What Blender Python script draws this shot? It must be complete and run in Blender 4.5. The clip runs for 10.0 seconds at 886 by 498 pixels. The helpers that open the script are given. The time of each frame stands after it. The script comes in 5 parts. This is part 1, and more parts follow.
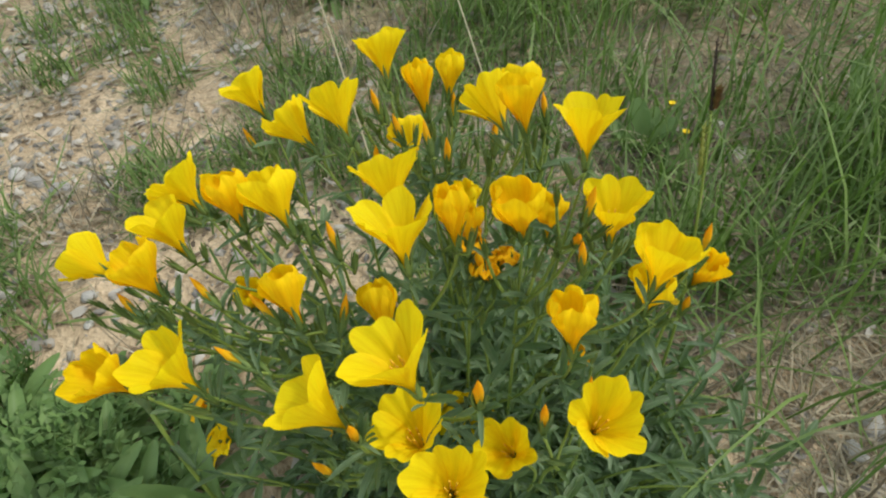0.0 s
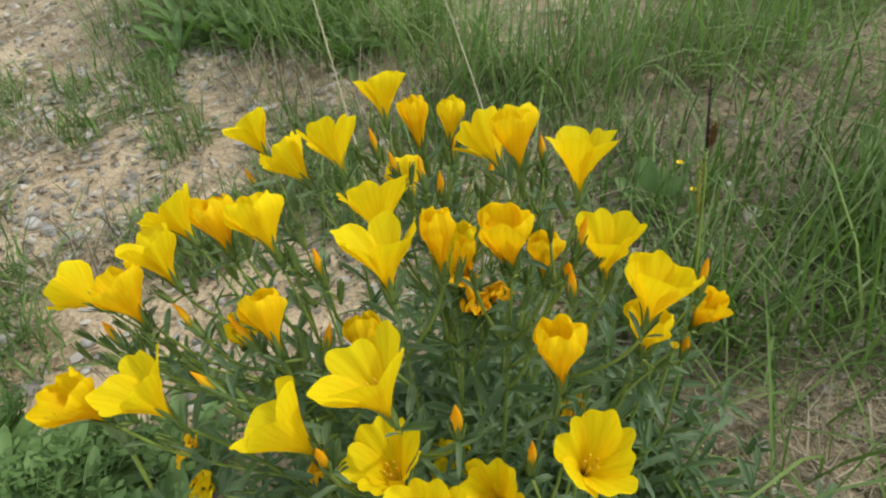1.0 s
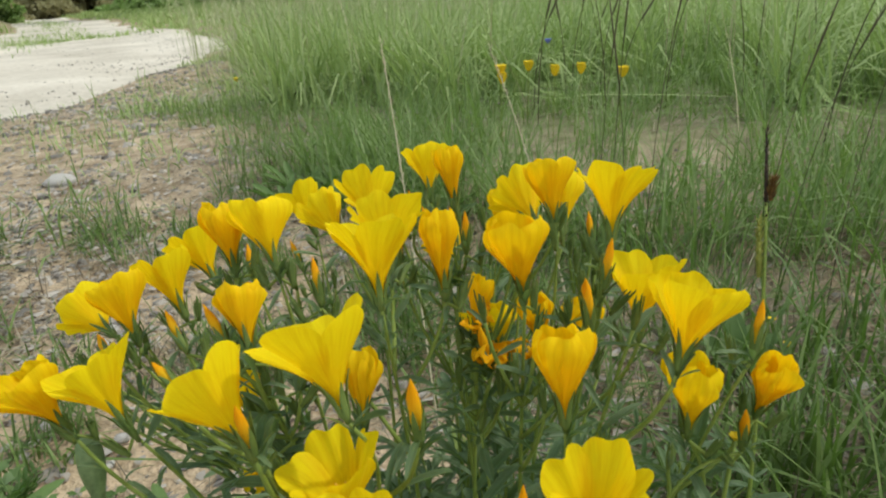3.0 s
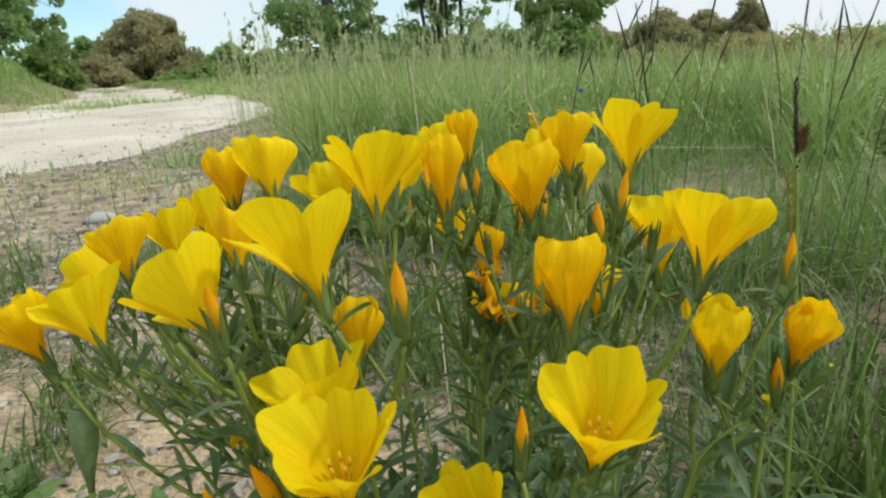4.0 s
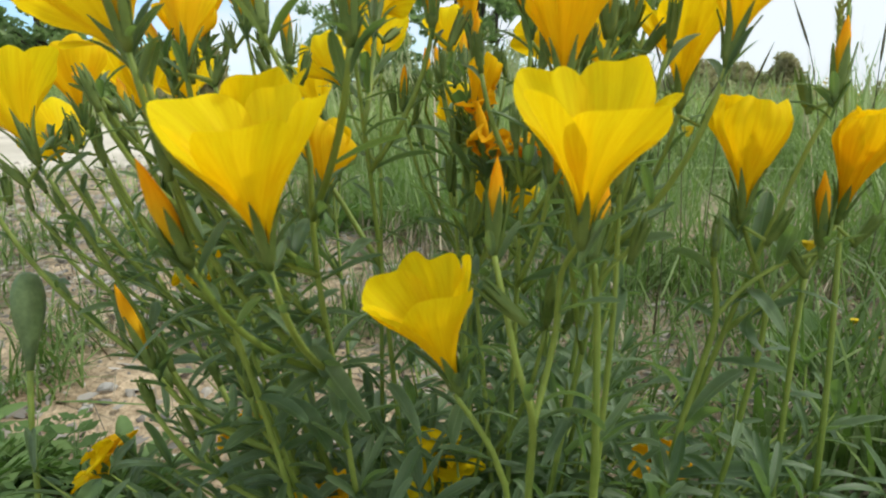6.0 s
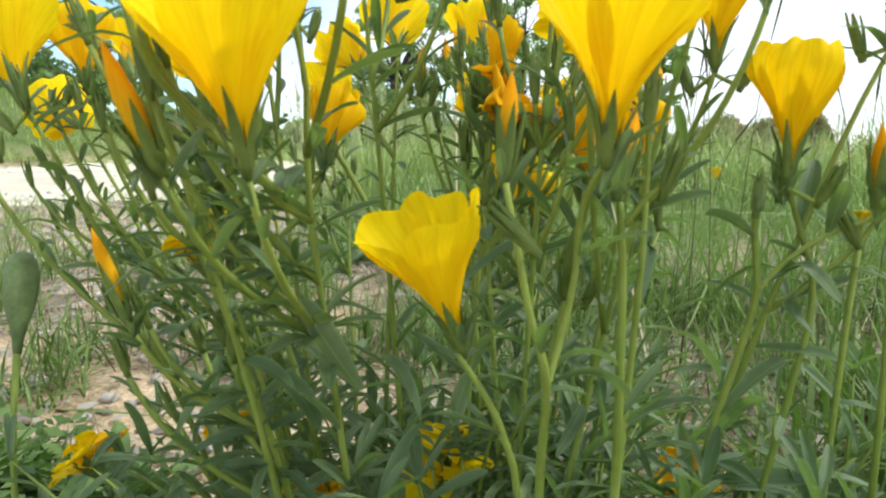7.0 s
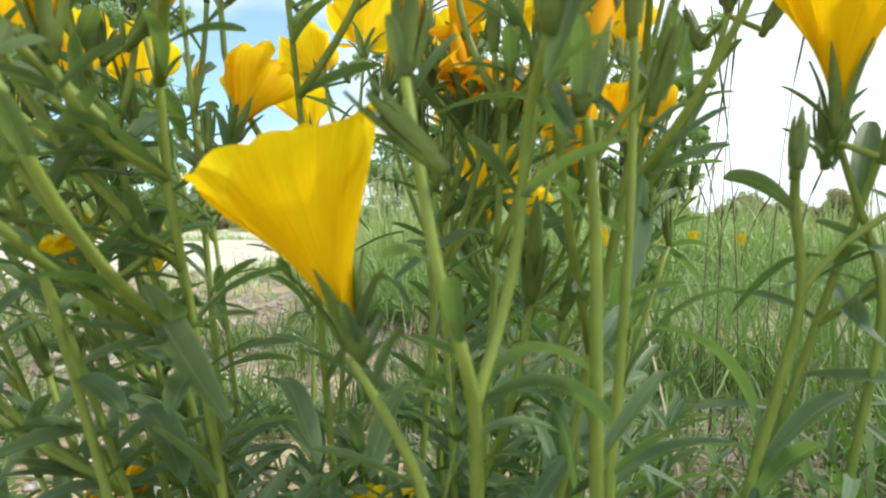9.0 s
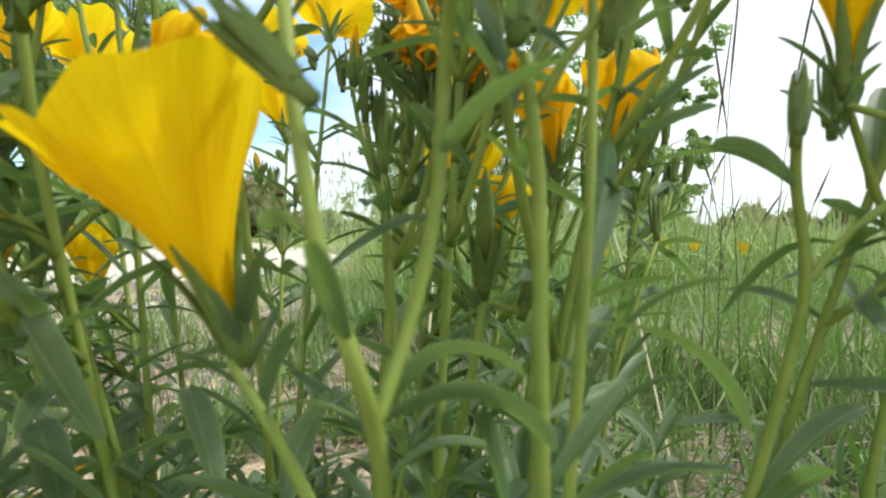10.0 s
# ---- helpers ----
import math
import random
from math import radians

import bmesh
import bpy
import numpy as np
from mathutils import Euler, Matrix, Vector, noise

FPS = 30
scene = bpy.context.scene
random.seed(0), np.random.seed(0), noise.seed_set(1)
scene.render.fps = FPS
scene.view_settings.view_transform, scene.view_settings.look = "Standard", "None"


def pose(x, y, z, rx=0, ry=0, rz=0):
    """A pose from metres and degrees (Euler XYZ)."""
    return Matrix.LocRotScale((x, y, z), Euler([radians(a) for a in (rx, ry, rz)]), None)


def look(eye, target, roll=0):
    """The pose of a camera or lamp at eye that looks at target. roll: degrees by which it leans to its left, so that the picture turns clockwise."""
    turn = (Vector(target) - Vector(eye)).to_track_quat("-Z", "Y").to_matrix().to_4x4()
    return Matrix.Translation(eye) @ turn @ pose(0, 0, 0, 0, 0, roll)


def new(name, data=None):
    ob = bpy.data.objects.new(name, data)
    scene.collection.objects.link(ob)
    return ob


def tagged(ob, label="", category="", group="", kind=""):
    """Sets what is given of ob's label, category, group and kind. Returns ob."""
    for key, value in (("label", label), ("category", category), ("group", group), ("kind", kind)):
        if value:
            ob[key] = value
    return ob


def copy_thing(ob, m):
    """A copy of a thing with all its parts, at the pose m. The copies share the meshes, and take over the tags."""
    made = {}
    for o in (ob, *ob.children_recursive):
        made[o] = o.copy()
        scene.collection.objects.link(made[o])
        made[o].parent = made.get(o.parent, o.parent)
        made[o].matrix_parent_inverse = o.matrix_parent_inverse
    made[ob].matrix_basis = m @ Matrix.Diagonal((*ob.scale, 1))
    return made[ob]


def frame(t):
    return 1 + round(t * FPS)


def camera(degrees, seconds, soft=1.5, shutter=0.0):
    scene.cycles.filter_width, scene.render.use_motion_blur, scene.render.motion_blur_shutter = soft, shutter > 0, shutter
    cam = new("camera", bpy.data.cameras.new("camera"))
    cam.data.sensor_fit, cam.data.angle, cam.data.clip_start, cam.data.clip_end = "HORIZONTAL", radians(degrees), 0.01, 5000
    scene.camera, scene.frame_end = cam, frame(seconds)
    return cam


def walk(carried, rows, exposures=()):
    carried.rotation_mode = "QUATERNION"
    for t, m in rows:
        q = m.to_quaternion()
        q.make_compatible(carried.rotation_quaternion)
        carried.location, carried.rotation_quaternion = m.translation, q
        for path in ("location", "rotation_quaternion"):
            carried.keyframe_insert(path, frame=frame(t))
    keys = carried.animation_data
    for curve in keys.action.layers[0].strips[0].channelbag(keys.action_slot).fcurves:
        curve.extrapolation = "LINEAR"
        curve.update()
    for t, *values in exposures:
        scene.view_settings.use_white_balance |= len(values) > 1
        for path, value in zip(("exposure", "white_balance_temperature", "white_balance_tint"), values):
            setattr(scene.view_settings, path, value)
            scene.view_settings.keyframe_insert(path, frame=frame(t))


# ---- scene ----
cam = camera(68.3, 10.0, soft=2.1)
cam.data.dof.use_dof, cam.data.dof.focus_distance, cam.data.dof.aperture_fstop = True, 0.34, 45
PATH = [
    (0, (0.044, -0.296, 0.402), (-0.187, 1.028, -1.079), -5.0),
    (0.5, (0.048, -0.296, 0.397), (-0.206, 1.092, -1.021), -4.7),
    (1, (0.056, -0.303, 0.385), (-0.242, 1.173, -0.931), -4.9),
    (1.5, (0.061, -0.312, 0.373), (-0.334, 1.263, -0.795), -5.6),
    (2, (0.074, -0.313, 0.351), (-0.417, 1.351, -0.644), -5.6),
    (2.2, (0.079, -0.316, 0.342), (-0.45, 1.373, -0.589), -5.4),
    (3.3, (0.089, -0.312, 0.298), (-0.583, 1.442, -0.388), -3.8),
    (3.5, (0.09, -0.312, 0.289), (-0.607, 1.449, -0.354), -3.8),
    (4, (0.096, -0.313, 0.265), (-0.652, 1.459, -0.281), -3.6),
    (4.5, (0.093, -0.312, 0.246), (-0.684, 1.457, -0.271), -3.1),
    (5, (0.097, -0.306, 0.226), (-0.696, 1.456, -0.289), -2.4),
    (5.5, (0.101, -0.301, 0.206), (-0.709, 1.465, -0.268), -1.6),
    (6.8, (0.098, -0.285, 0.175), (-0.78, 1.481, -0.153), 0.0),
    (7, (0.098, -0.283, 0.169), (-0.8, 1.481, -0.12), 0.4),
    (7.5, (0.094, -0.271, 0.162), (-0.831, 1.487, -0.078), 0.8),
    (8, (0.09, -0.261, 0.156), (-0.864, 1.487, -0.03), 0.6),
    (8.5, (0.092, -0.255, 0.154), (-0.873, 1.492, 0.032), 0.7),
    (9, (0.096, -0.24, 0.147), (-0.876, 1.507, 0.095), 0.5),
    (9.5, (0.095, -0.227, 0.146), (-0.879, 1.52, 0.11), 0.9),
    (10, (0.096, -0.22, 0.143), (-0.884, 1.523, 0.124), 0.5),
]
EXPOSURE = [(0, -0.30), (2, -0.39), (3.5, -0.49), (5.5, -0.46), (7, 0.06), (8.5, 0.15), (9.2, 0.15), (10, 0.09)]
walk(cam, [(t, look(e, a, r)) for t, e, a, r in PATH], EXPOSURE)

# ---- world and sun: thin high cloud, sun from the right ----
SUN_TO = Vector((0.70, 0.32, 0.95)).normalized()
world = bpy.data.worlds.new("world")
scene.world = world
world.use_nodes = True
wt = world.node_tree
sky = wt.nodes.new("ShaderNodeTexSky")
sky.sky_type, sky.sun_disc = "NISHITA", False
sky.dust_density, sky.ozone_density = 0.3, 3.0
sky.sun_elevation, sky.sun_rotation = math.asin(SUN_TO.z), math.atan2(SUN_TO.x, SUN_TO.y)
coord = wt.nodes.new("ShaderNodeTexCoord")
stretch = wt.nodes.new("ShaderNodeMapping")
stretch.inputs["Scale"].default_value = (1.0, 1.0, 2.6)
stretch.inputs["Location"].default_value = (0.4, 0.1, 0.2)
clouds = wt.nodes.new("ShaderNodeTexNoise")
clouds.inputs["Scale"].default_value, clouds.inputs["Detail"].default_value = 2.2, 6
ramp = wt.nodes.new("ShaderNodeValToRGB")
ramp.color_ramp.elements[0].position, ramp.color_ramp.elements[1].position = 0.16, 0.36
ramp.color_ramp.elements[0].color = (0.13, 0.13, 0.13, 1)
split, lean, rise = wt.nodes.new("ShaderNodeSeparateXYZ"), wt.nodes.new("ShaderNodeMath"), wt.nodes.new("ShaderNodeMath")
rise.operation = "MULTIPLY_ADD"
rise.inputs[1].default_value = 0.5
lean.operation = "MULTIPLY_ADD"
lean.inputs[1].default_value = 0.60
tint = wt.nodes.new("ShaderNodeMix")
tint.data_type, tint.blend_type = "RGBA", "MULTIPLY"
tint.inputs[0].default_value, tint.inputs[7].default_value = 1.0, (1.02, 1.26, 1.32, 1)
mixed = wt.nodes.new("ShaderNodeMix")
mixed.data_type = "RGBA"
mixed.inputs[7].default_value = (6.4, 7.0, 7.35, 1)
for a, b in ((coord.outputs["Generated"], stretch.inputs[0]), (stretch.outputs[0], clouds.inputs["Vector"]),
             (clouds.outputs["Fac"], rise.inputs[2]), (split.outputs[2], rise.inputs[0]), (rise.outputs[0], lean.inputs[2]), (split.outputs[0], lean.inputs[0]), (coord.outputs["Generated"], split.inputs[0]), (lean.outputs[0], ramp.inputs[0]), (ramp.outputs[0], mixed.inputs[0]), (sky.outputs[0], tint.inputs[6]), (tint.outputs[2], mixed.inputs[6]),
             (mixed.outputs[2], wt.nodes["Background"].inputs[0])):
    wt.links.new(a, b)
wt.nodes["Background"].inputs[1].default_value = 0.18
sun = new("sun", bpy.data.lights.new("sun", "SUN"))
sun.data.energy, sun.data.angle, sun.data.color = 2.8, radians(4), (1.0, 0.97, 0.89)
sun.matrix_world = look(SUN_TO * 30, (0, 0, 0))


# ---- materials ----
def material(name, a, b, scale=40.0, rough=0.6, bump=0.3, depth=0.002, glow=None, through_part=0.0, island=0.0, random_by="island", spec=0.3, fine=6.0):
    """A mottled surface between colours a and b at two scales, varied piece by piece, with an optional share of light let through."""
    m = bpy.data.materials.new(name)
    m.use_nodes = True
    t = m.node_tree
    n, link = t.nodes, t.links.new
    bsdf = n["Principled BSDF"]
    tc = n.new("ShaderNodeTexCoord")
    big, small = n.new("ShaderNodeTexNoise"), n.new("ShaderNodeTexNoise")
    for node, sc in ((big, scale), (small, scale * fine)):
        node.inputs["Scale"].default_value, node.inputs["Detail"].default_value = sc, 4
        link(tc.outputs["Object"], node.inputs["Vector"])
    add = n.new("ShaderNodeMath")
    add.operation = "MULTIPLY_ADD"
    add.inputs[1].default_value = 0.45
    link(small.outputs["Fac"], add.inputs[0])
    link(big.outputs["Fac"], add.inputs[2])
    spread = n.new("ShaderNodeMapRange")
    spread.inputs["From Min"].default_value, spread.inputs["From Max"].default_value = 0.5, 0.95
    link(add.outputs[0], spread.inputs["Value"])
    fac = spread.outputs[0]
    if island:
        src = n.new("ShaderNodeNewGeometry").outputs["Random Per Island"] if random_by == "island" else n.new("ShaderNodeObjectInfo").outputs["Random"]
        mul = n.new("ShaderNodeMath")
        mul.operation = "MULTIPLY_ADD"
        mul.use_clamp = True
        mul.inputs[1].default_value = island
        link(src, mul.inputs[0])
        scaled = n.new("ShaderNodeMath")
        scaled.operation = "MULTIPLY"
        scaled.inputs[1].default_value = 1 - island
        link(fac, scaled.inputs[0])
        link(scaled.outputs[0], mul.inputs[2])
        fac = mul.outputs[0]
    mix = n.new("ShaderNodeMix")
    mix.data_type = "RGBA"
    mix.inputs[6].default_value, mix.inputs[7].default_value = (*a, 1), (*b, 1)
    link(fac, mix.inputs[0])
    link(mix.outputs[2], bsdf.inputs["Base Color"])
    bsdf.inputs["Roughness"].default_value = rough
    bsdf.inputs["Specular IOR Level"].default_value = spec
    if bump:
        bp = n.new("ShaderNodeBump")
        bp.inputs["Strength"].default_value, bp.inputs["Distance"].default_value = bump, depth
        link(add.outputs[0], bp.inputs["Height"])
        link(bp.outputs[0], bsdf.inputs["Normal"])
    if through_part:
        tr = n.new("ShaderNodeBsdfTranslucent")
        if glow:
            tr.inputs[0].default_value = (*glow, 1)
        else:
            link(mix.outputs[2], tr.inputs[0])
        ms = n.new("ShaderNodeMixShader")
        ms.inputs[0].default_value = through_part
        link(bsdf.outputs[0], ms.inputs[1])
        link(tr.outputs[0], ms.inputs[2])
        link(ms.outputs[0], n["Material Output"].inputs[0])
    return m


def petal_material(name, rim, base, through_part):
    """Petal: colour deepens to the claw, fine veins run lengthwise."""
    m = bpy.data.materials.new(name)
    m.use_nodes = True
    t = m.node_tree
    n, link = t.nodes, t.links.new
    bsdf = n["Principled BSDF"]
    uv = n.new("ShaderNodeTexCoord")
    mp = n.new("ShaderNodeMapping")
    mp.inputs["Scale"].default_value = (15, 1.1, 1)
    link(uv.outputs["UV"], mp.inputs[0])
    vein = n.new("ShaderNodeTexNoise")
    vein.inputs["Scale"].default_value, vein.inputs["Detail"].default_value = 1.6, 3
    link(mp.outputs[0], vein.inputs["Vector"])
    soft = n.new("ShaderNodeTexNoise")
    soft.inputs["Scale"].default_value = 90
    link(uv.outputs["Object"], soft.inputs["Vector"])
    sep = n.new("ShaderNodeSeparateXYZ")
    link(uv.outputs["UV"], sep.inputs[0])
    along = n.new("ShaderNodeMapRange")
    along.inputs["From Min"].default_value, along.inputs["From Max"].default_value = 0.1, 0.8
    link(sep.outputs[1], along.inputs["Value"])
    jit = n.new("ShaderNodeMath")
    jit.operation = "MULTIPLY_ADD"
    jit.inputs[1].default_value, jit.inputs[2].default_value = 0.8, -0.4
    link(soft.outputs["Fac"], jit.inputs[0])
    total = n.new("ShaderNodeMath")
    total.use_clamp = True
    link(along.outputs[0], total.inputs[0])
    link(jit.outputs[0], total.inputs[1])
    mix = n.new("ShaderNodeMix")
    mix.data_type = "RGBA"
    mix.inputs[6].default_value, mix.inputs[7].default_value = (*base, 1), (*rim, 1)
    link(total.outputs[0], mix.inputs[0])
    dark = n.new("ShaderNodeMix")
    dark.data_type, dark.blend_type = "RGBA", "MULTIPLY"
    dark.inputs[0].default_value = 0.42
    ramp = n.new("ShaderNodeValToRGB")
    ramp.color_ramp.elements[0].position, ramp.color_ramp.elements[1].position = 0.30, 0.55
    ramp.color_ramp.elements[0].color = (0.86, 0.74, 0.5, 1)
    link(vein.outputs["Fac"], ramp.inputs[0])
    link(mix.outputs[2], dark.inputs[6])
    link(ramp.outputs[0], dark.inputs[7])
    thin_map, thin, line, streak = (n.new("ShaderNode" + k) for k in ("Mapping", "TexNoise", "ValToRGB", "Mix"))
    thin_map.inputs["Scale"].default_value, thin.inputs["Scale"].default_value, thin.inputs["Detail"].default_value = (46, 2.4, 1), 1.5, 4
    line.color_ramp.elements[0].position, line.color_ramp.elements[1].position = 0.36, 0.60
    line.color_ramp.elements[0].color = (0.90, 0.80, 0.6, 1)
    streak.data_type, streak.blend_type = "RGBA", "MULTIPLY"
    streak.inputs[0].default_value = 0.6
    link(uv.outputs["UV"], thin_map.inputs[0])
    link(thin_map.outputs[0], thin.inputs["Vector"])
    link(thin.outputs["Fac"], line.inputs[0])
    link(dark.outputs[2], streak.inputs[6])
    link(line.outputs[0], streak.inputs[7])
    dark = streak
    link(dark.outputs[2], bsdf.inputs["Base Color"])
    bsdf.inputs["Roughness"].default_value, bsdf.inputs["Specular IOR Level"].default_value = 0.55, 0.06
    bp = n.new("ShaderNodeBump")
    bp.inputs["Strength"].default_value, bp.inputs["Distance"].default_value = 0.22, 0.0004
    link(vein.outputs["Fac"], bp.inputs["Height"])
    link(bp.outputs[0], bsdf.inputs["Normal"])
    tr = n.new("ShaderNodeBsdfTranslucent")
    warm = n.new("ShaderNodeMix")
    warm.data_type, warm.blend_type = "RGBA", "MULTIPLY"
    warm.inputs[0].default_value, warm.inputs[7].default_value = 1.0, (1.0, 0.87, 0.5, 1)
    link(dark.outputs[2], warm.inputs[6])
    link(warm.outputs[2], tr.inputs[0])
    ms = n.new("ShaderNodeMixShader")
    ms.inputs[0].default_value = through_part
    link(bsdf.outputs[0], ms.inputs[1])
    link(tr.outputs[0], ms.inputs[2])
    link(ms.outputs[0], n["Material Output"].inputs[0])
    return m


PETAL = petal_material("petal_yellow", (0.98, 0.825, 0.012), (0.97, 0.72, 0.006), 0.45)
PETAL_GOLD = petal_material("petal_golden", (0.96, 0.75, 0.010), (0.94, 0.60, 0.005), 0.46)
BUD = petal_material("bud_orange", (0.94, 0.47, 0.008), (0.88, 0.64, 0.03), 0.3)
WILT = petal_material("petal_withered", (0.93, 0.57, 0.012), (0.86, 0.40, 0.008), 0.3)
LEAF = material("flax_leaf", (0.074, 0.147, 0.066), (0.325, 0.45, 0.245), 60, 0.45, 0.35, 0.0006, (0.22, 0.38, 0.07), 0.32, 0.5, "object", 0.25)
LEAF_STUFF = material("flax_foliage", (0.074, 0.147, 0.066), (0.325, 0.45, 0.245), 60, 0.45, 0.35, 0.0006, (0.22, 0.38, 0.07), 0.32, 0.6, "island", 0.25)
def pale_margin(m):
    """Leaves with a paler midrib and rim, by the place across the blade."""
    n, link = m.node_tree.nodes, m.node_tree.links.new
    bsdf = n["Principled BSDF"]
    tc, sep, mid, far, ramp, mul = (n.new("ShaderNode" + k) for k in ("TexCoord", "SeparateXYZ", "Math", "Math", "ValToRGB", "Mix"))
    mid.operation, mid.inputs[1].default_value = "SUBTRACT", 0.5
    far.operation = "ABSOLUTE"
    link(tc.outputs["UV"], sep.inputs[0])
    link(sep.outputs[0], mid.inputs[0])
    link(mid.outputs[0], far.inputs[0])
    link(far.outputs[0], ramp.inputs[0])
    r = ramp.color_ramp
    r.elements[0].position, r.elements[0].color = 0.0, (0.95, 0.95, 0.9, 1)
    r.elements[1].position, r.elements[1].color = 0.5, (1.0, 1.0, 0.92, 1)
    for at, v in ((0.06, 0.50), (0.41, 0.56)):
        r.elements.new(at).color = (v, v, v, 1)
    mul.data_type, mul.blend_type = "RGBA", "MULTIPLY"
    mul.inputs[0].default_value = 1.0
    link(bsdf.inputs["Base Color"].links[0].from_socket, mul.inputs[6])
    link(ramp.outputs[0], mul.inputs[7])
    link(mul.outputs[2], bsdf.inputs["Base Color"])


pale_margin(LEAF)
pale_margin(LEAF_STUFF)
STEM = material("flax_stem", (0.152, 0.228, 0.038), (0.345, 0.44, 0.100), 70, 0.45, 0.35, 0.0006, (0.22, 0.32, 0.03), 0.2, 0.4, "object")
SEPAL = material("sepal", (0.070, 0.125, 0.026), (0.20, 0.275, 0.070), 120, 0.55, 0.3, 0.0005, (0.10, 0.20, 0.02), 0.15, 0.4, "object")
POD = material("green_pod", (0.078, 0.125, 0.046), (0.175, 0.25, 0.10), 90, 0.55, 0.3, 0.0005)
ANTHER = material("anther", (0.75, 0.42, 0.02), (0.85, 0.55, 0.05), 300, 0.7)
SOIL = material("sandy_soil", (0.235, 0.170, 0.100), (0.715, 0.56, 0.38), 16, 0.95, 0.9, 0.012, spec=0.1, fine=14)
soil_nodes = SOIL.node_tree.nodes
mask, green = soil_nodes.new("ShaderNodeAttribute"), soil_nodes.new("ShaderNodeMix")
mask.attribute_name, green.data_type = "turf", "RGBA"
green.inputs[7].default_value = (0.125, 0.17, 0.064, 1)
soil_bsdf = soil_nodes["Principled BSDF"]
grit, grey = soil_nodes.new("ShaderNodeAttribute"), soil_nodes.new("ShaderNodeMix")
grit.attribute_name, grey.data_type, grey.blend_type = "grit", "RGBA", "MULTIPLY"
grey.inputs[7].default_value = (0.80, 0.83, 0.87, 1)
SOIL.node_tree.links.new(soil_bsdf.inputs["Base Color"].links[0].from_socket, grey.inputs[6])
SOIL.node_tree.links.new(grit.outputs["Fac"], grey.inputs[0])
SOIL.node_tree.links.new(grey.outputs[2], green.inputs[6])
SOIL.node_tree.links.new(mask.outputs["Fac"], green.inputs[0])
SOIL.node_tree.links.new(green.outputs[2], soil_bsdf.inputs["Base Color"])
ROAD = material("pale_track", (0.47, 0.425, 0.345), (0.71, 0.655, 0.555), 1.4, 0.95, 0.8, 0.02, spec=0.1, fine=22)
STONE = material("stone", (0.24, 0.23, 0.22), (0.66, 0.63, 0.57), 50, 0.85, 0.5, 0.002, None, 0, 0.7, "object")
GRAVEL = material("gravel", (0.12, 0.112, 0.10), (0.55, 0.50, 0.43), 60, 0.9, 0.4, 0.002, None, 0, 0.8, "island")
STRAW = material("straw", (0.11, 0.088, 0.055), (0.47, 0.40, 0.28), 20, 0.8, 0.2, 0.001, None, 0, 0.85, "island")
CHAFF = material("leaf_litter", (0.06, 0.045, 0.032), (0.22, 0.16, 0.10), 20, 0.85, 0.3, 0.001, None, 0, 0.85, "island")
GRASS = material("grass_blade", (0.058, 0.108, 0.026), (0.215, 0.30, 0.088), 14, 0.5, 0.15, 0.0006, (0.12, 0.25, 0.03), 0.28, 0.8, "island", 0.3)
# sunlight on the farther grass is put into this paler colour
MEADOW_SUNLIT = material("meadow_blade_sunlit", (0.21, 0.30, 0.095), (0.52, 0.62, 0.27), 2, 0.55, 0.1, 0.001, (0.28, 0.42, 0.10), 0.35, 0.8, "island", 0.35)
# nearer grass: foreground shade is put into this darker colour
LUSH_SHADED = material("lush_blade_shaded", (0.095, 0.16, 0.044), (0.29, 0.38, 0.14), 5, 0.5, 0.1, 0.001, (0.20, 0.36, 0.06), 0.33, 0.8, "island", 0.35)
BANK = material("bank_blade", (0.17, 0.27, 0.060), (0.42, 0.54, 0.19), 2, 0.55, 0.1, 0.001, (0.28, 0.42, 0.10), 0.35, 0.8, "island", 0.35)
PALE = material("pale_stalk", (0.36, 0.30, 0.18), (0.58, 0.52, 0.36), 8, 0.75, 0.1, 0.001, None, 0, 0.8, "island")
DARK_STALK = material("dark_stalk", (0.045, 0.04, 0.022), (0.13, 0.12, 0.055), 30, 0.75, 0.2, 0.001, None, 0, 0.7, "island")
SPIKE = material("sedge_spike", (0.022, 0.015, 0.011), (0.065, 0.042, 0.028), 300, 0.8, 0.5, 0.0008)
RUSSET = material("russet_spike", (0.08, 0.045, 0.018), (0.26, 0.15, 0.045), 300, 0.8, 0.5, 0.0008)
POLLEN = material("sedge_pollen", (0.21, 0.25, 0.05), (0.42, 0.43, 0.11), 400, 0.8, 0.5, 0.0008)
WEED = material("weed_leaf", (0.075, 0.145, 0.042), (0.21, 0.315, 0.105), 30, 0.5, 0.4, 0.001, (0.14, 0.30, 0.03), 0.25, 0.6, "island")
# distance haze painted into the leaf colour: paler and greyer than foliage
HAZY_CROWN = material("hazy_tree_leaf", (0.13, 0.19, 0.085), (0.42, 0.51, 0.27), 1.0, 0.5, 0, 0.001, (0.40, 0.58, 0.20), 0.55, 0.75, "island")
CROWN_LIGHT = material("young_leaf", (0.14, 0.22, 0.07), (0.40, 0.52, 0.22), 1.0, 0.5, 0, 0.001, (0.30, 0.48, 0.10), 0.4, 0.75, "island")
# brownish scrub, its colour also lifted to imitate haze
HAZY_SCRUB = material("hazy_scrub_leaf", (0.22, 0.215, 0.105), (0.55, 0.51, 0.30), 0.6, 0.7, 0, 0.001, (0.40, 0.38, 0.18), 0.5, 0.75, "island")
GORSE = material("gorse_blossom", (0.55, 0.40, 0.03), (0.75, 0.58, 0.05), 3, 0.7, 0, 0.001, None, 0, 0.5, "island")
BARK = material("bark", (0.045, 0.036, 0.028), (0.14, 0.115, 0.09), 6, 0.9, 0.8, 0.02)
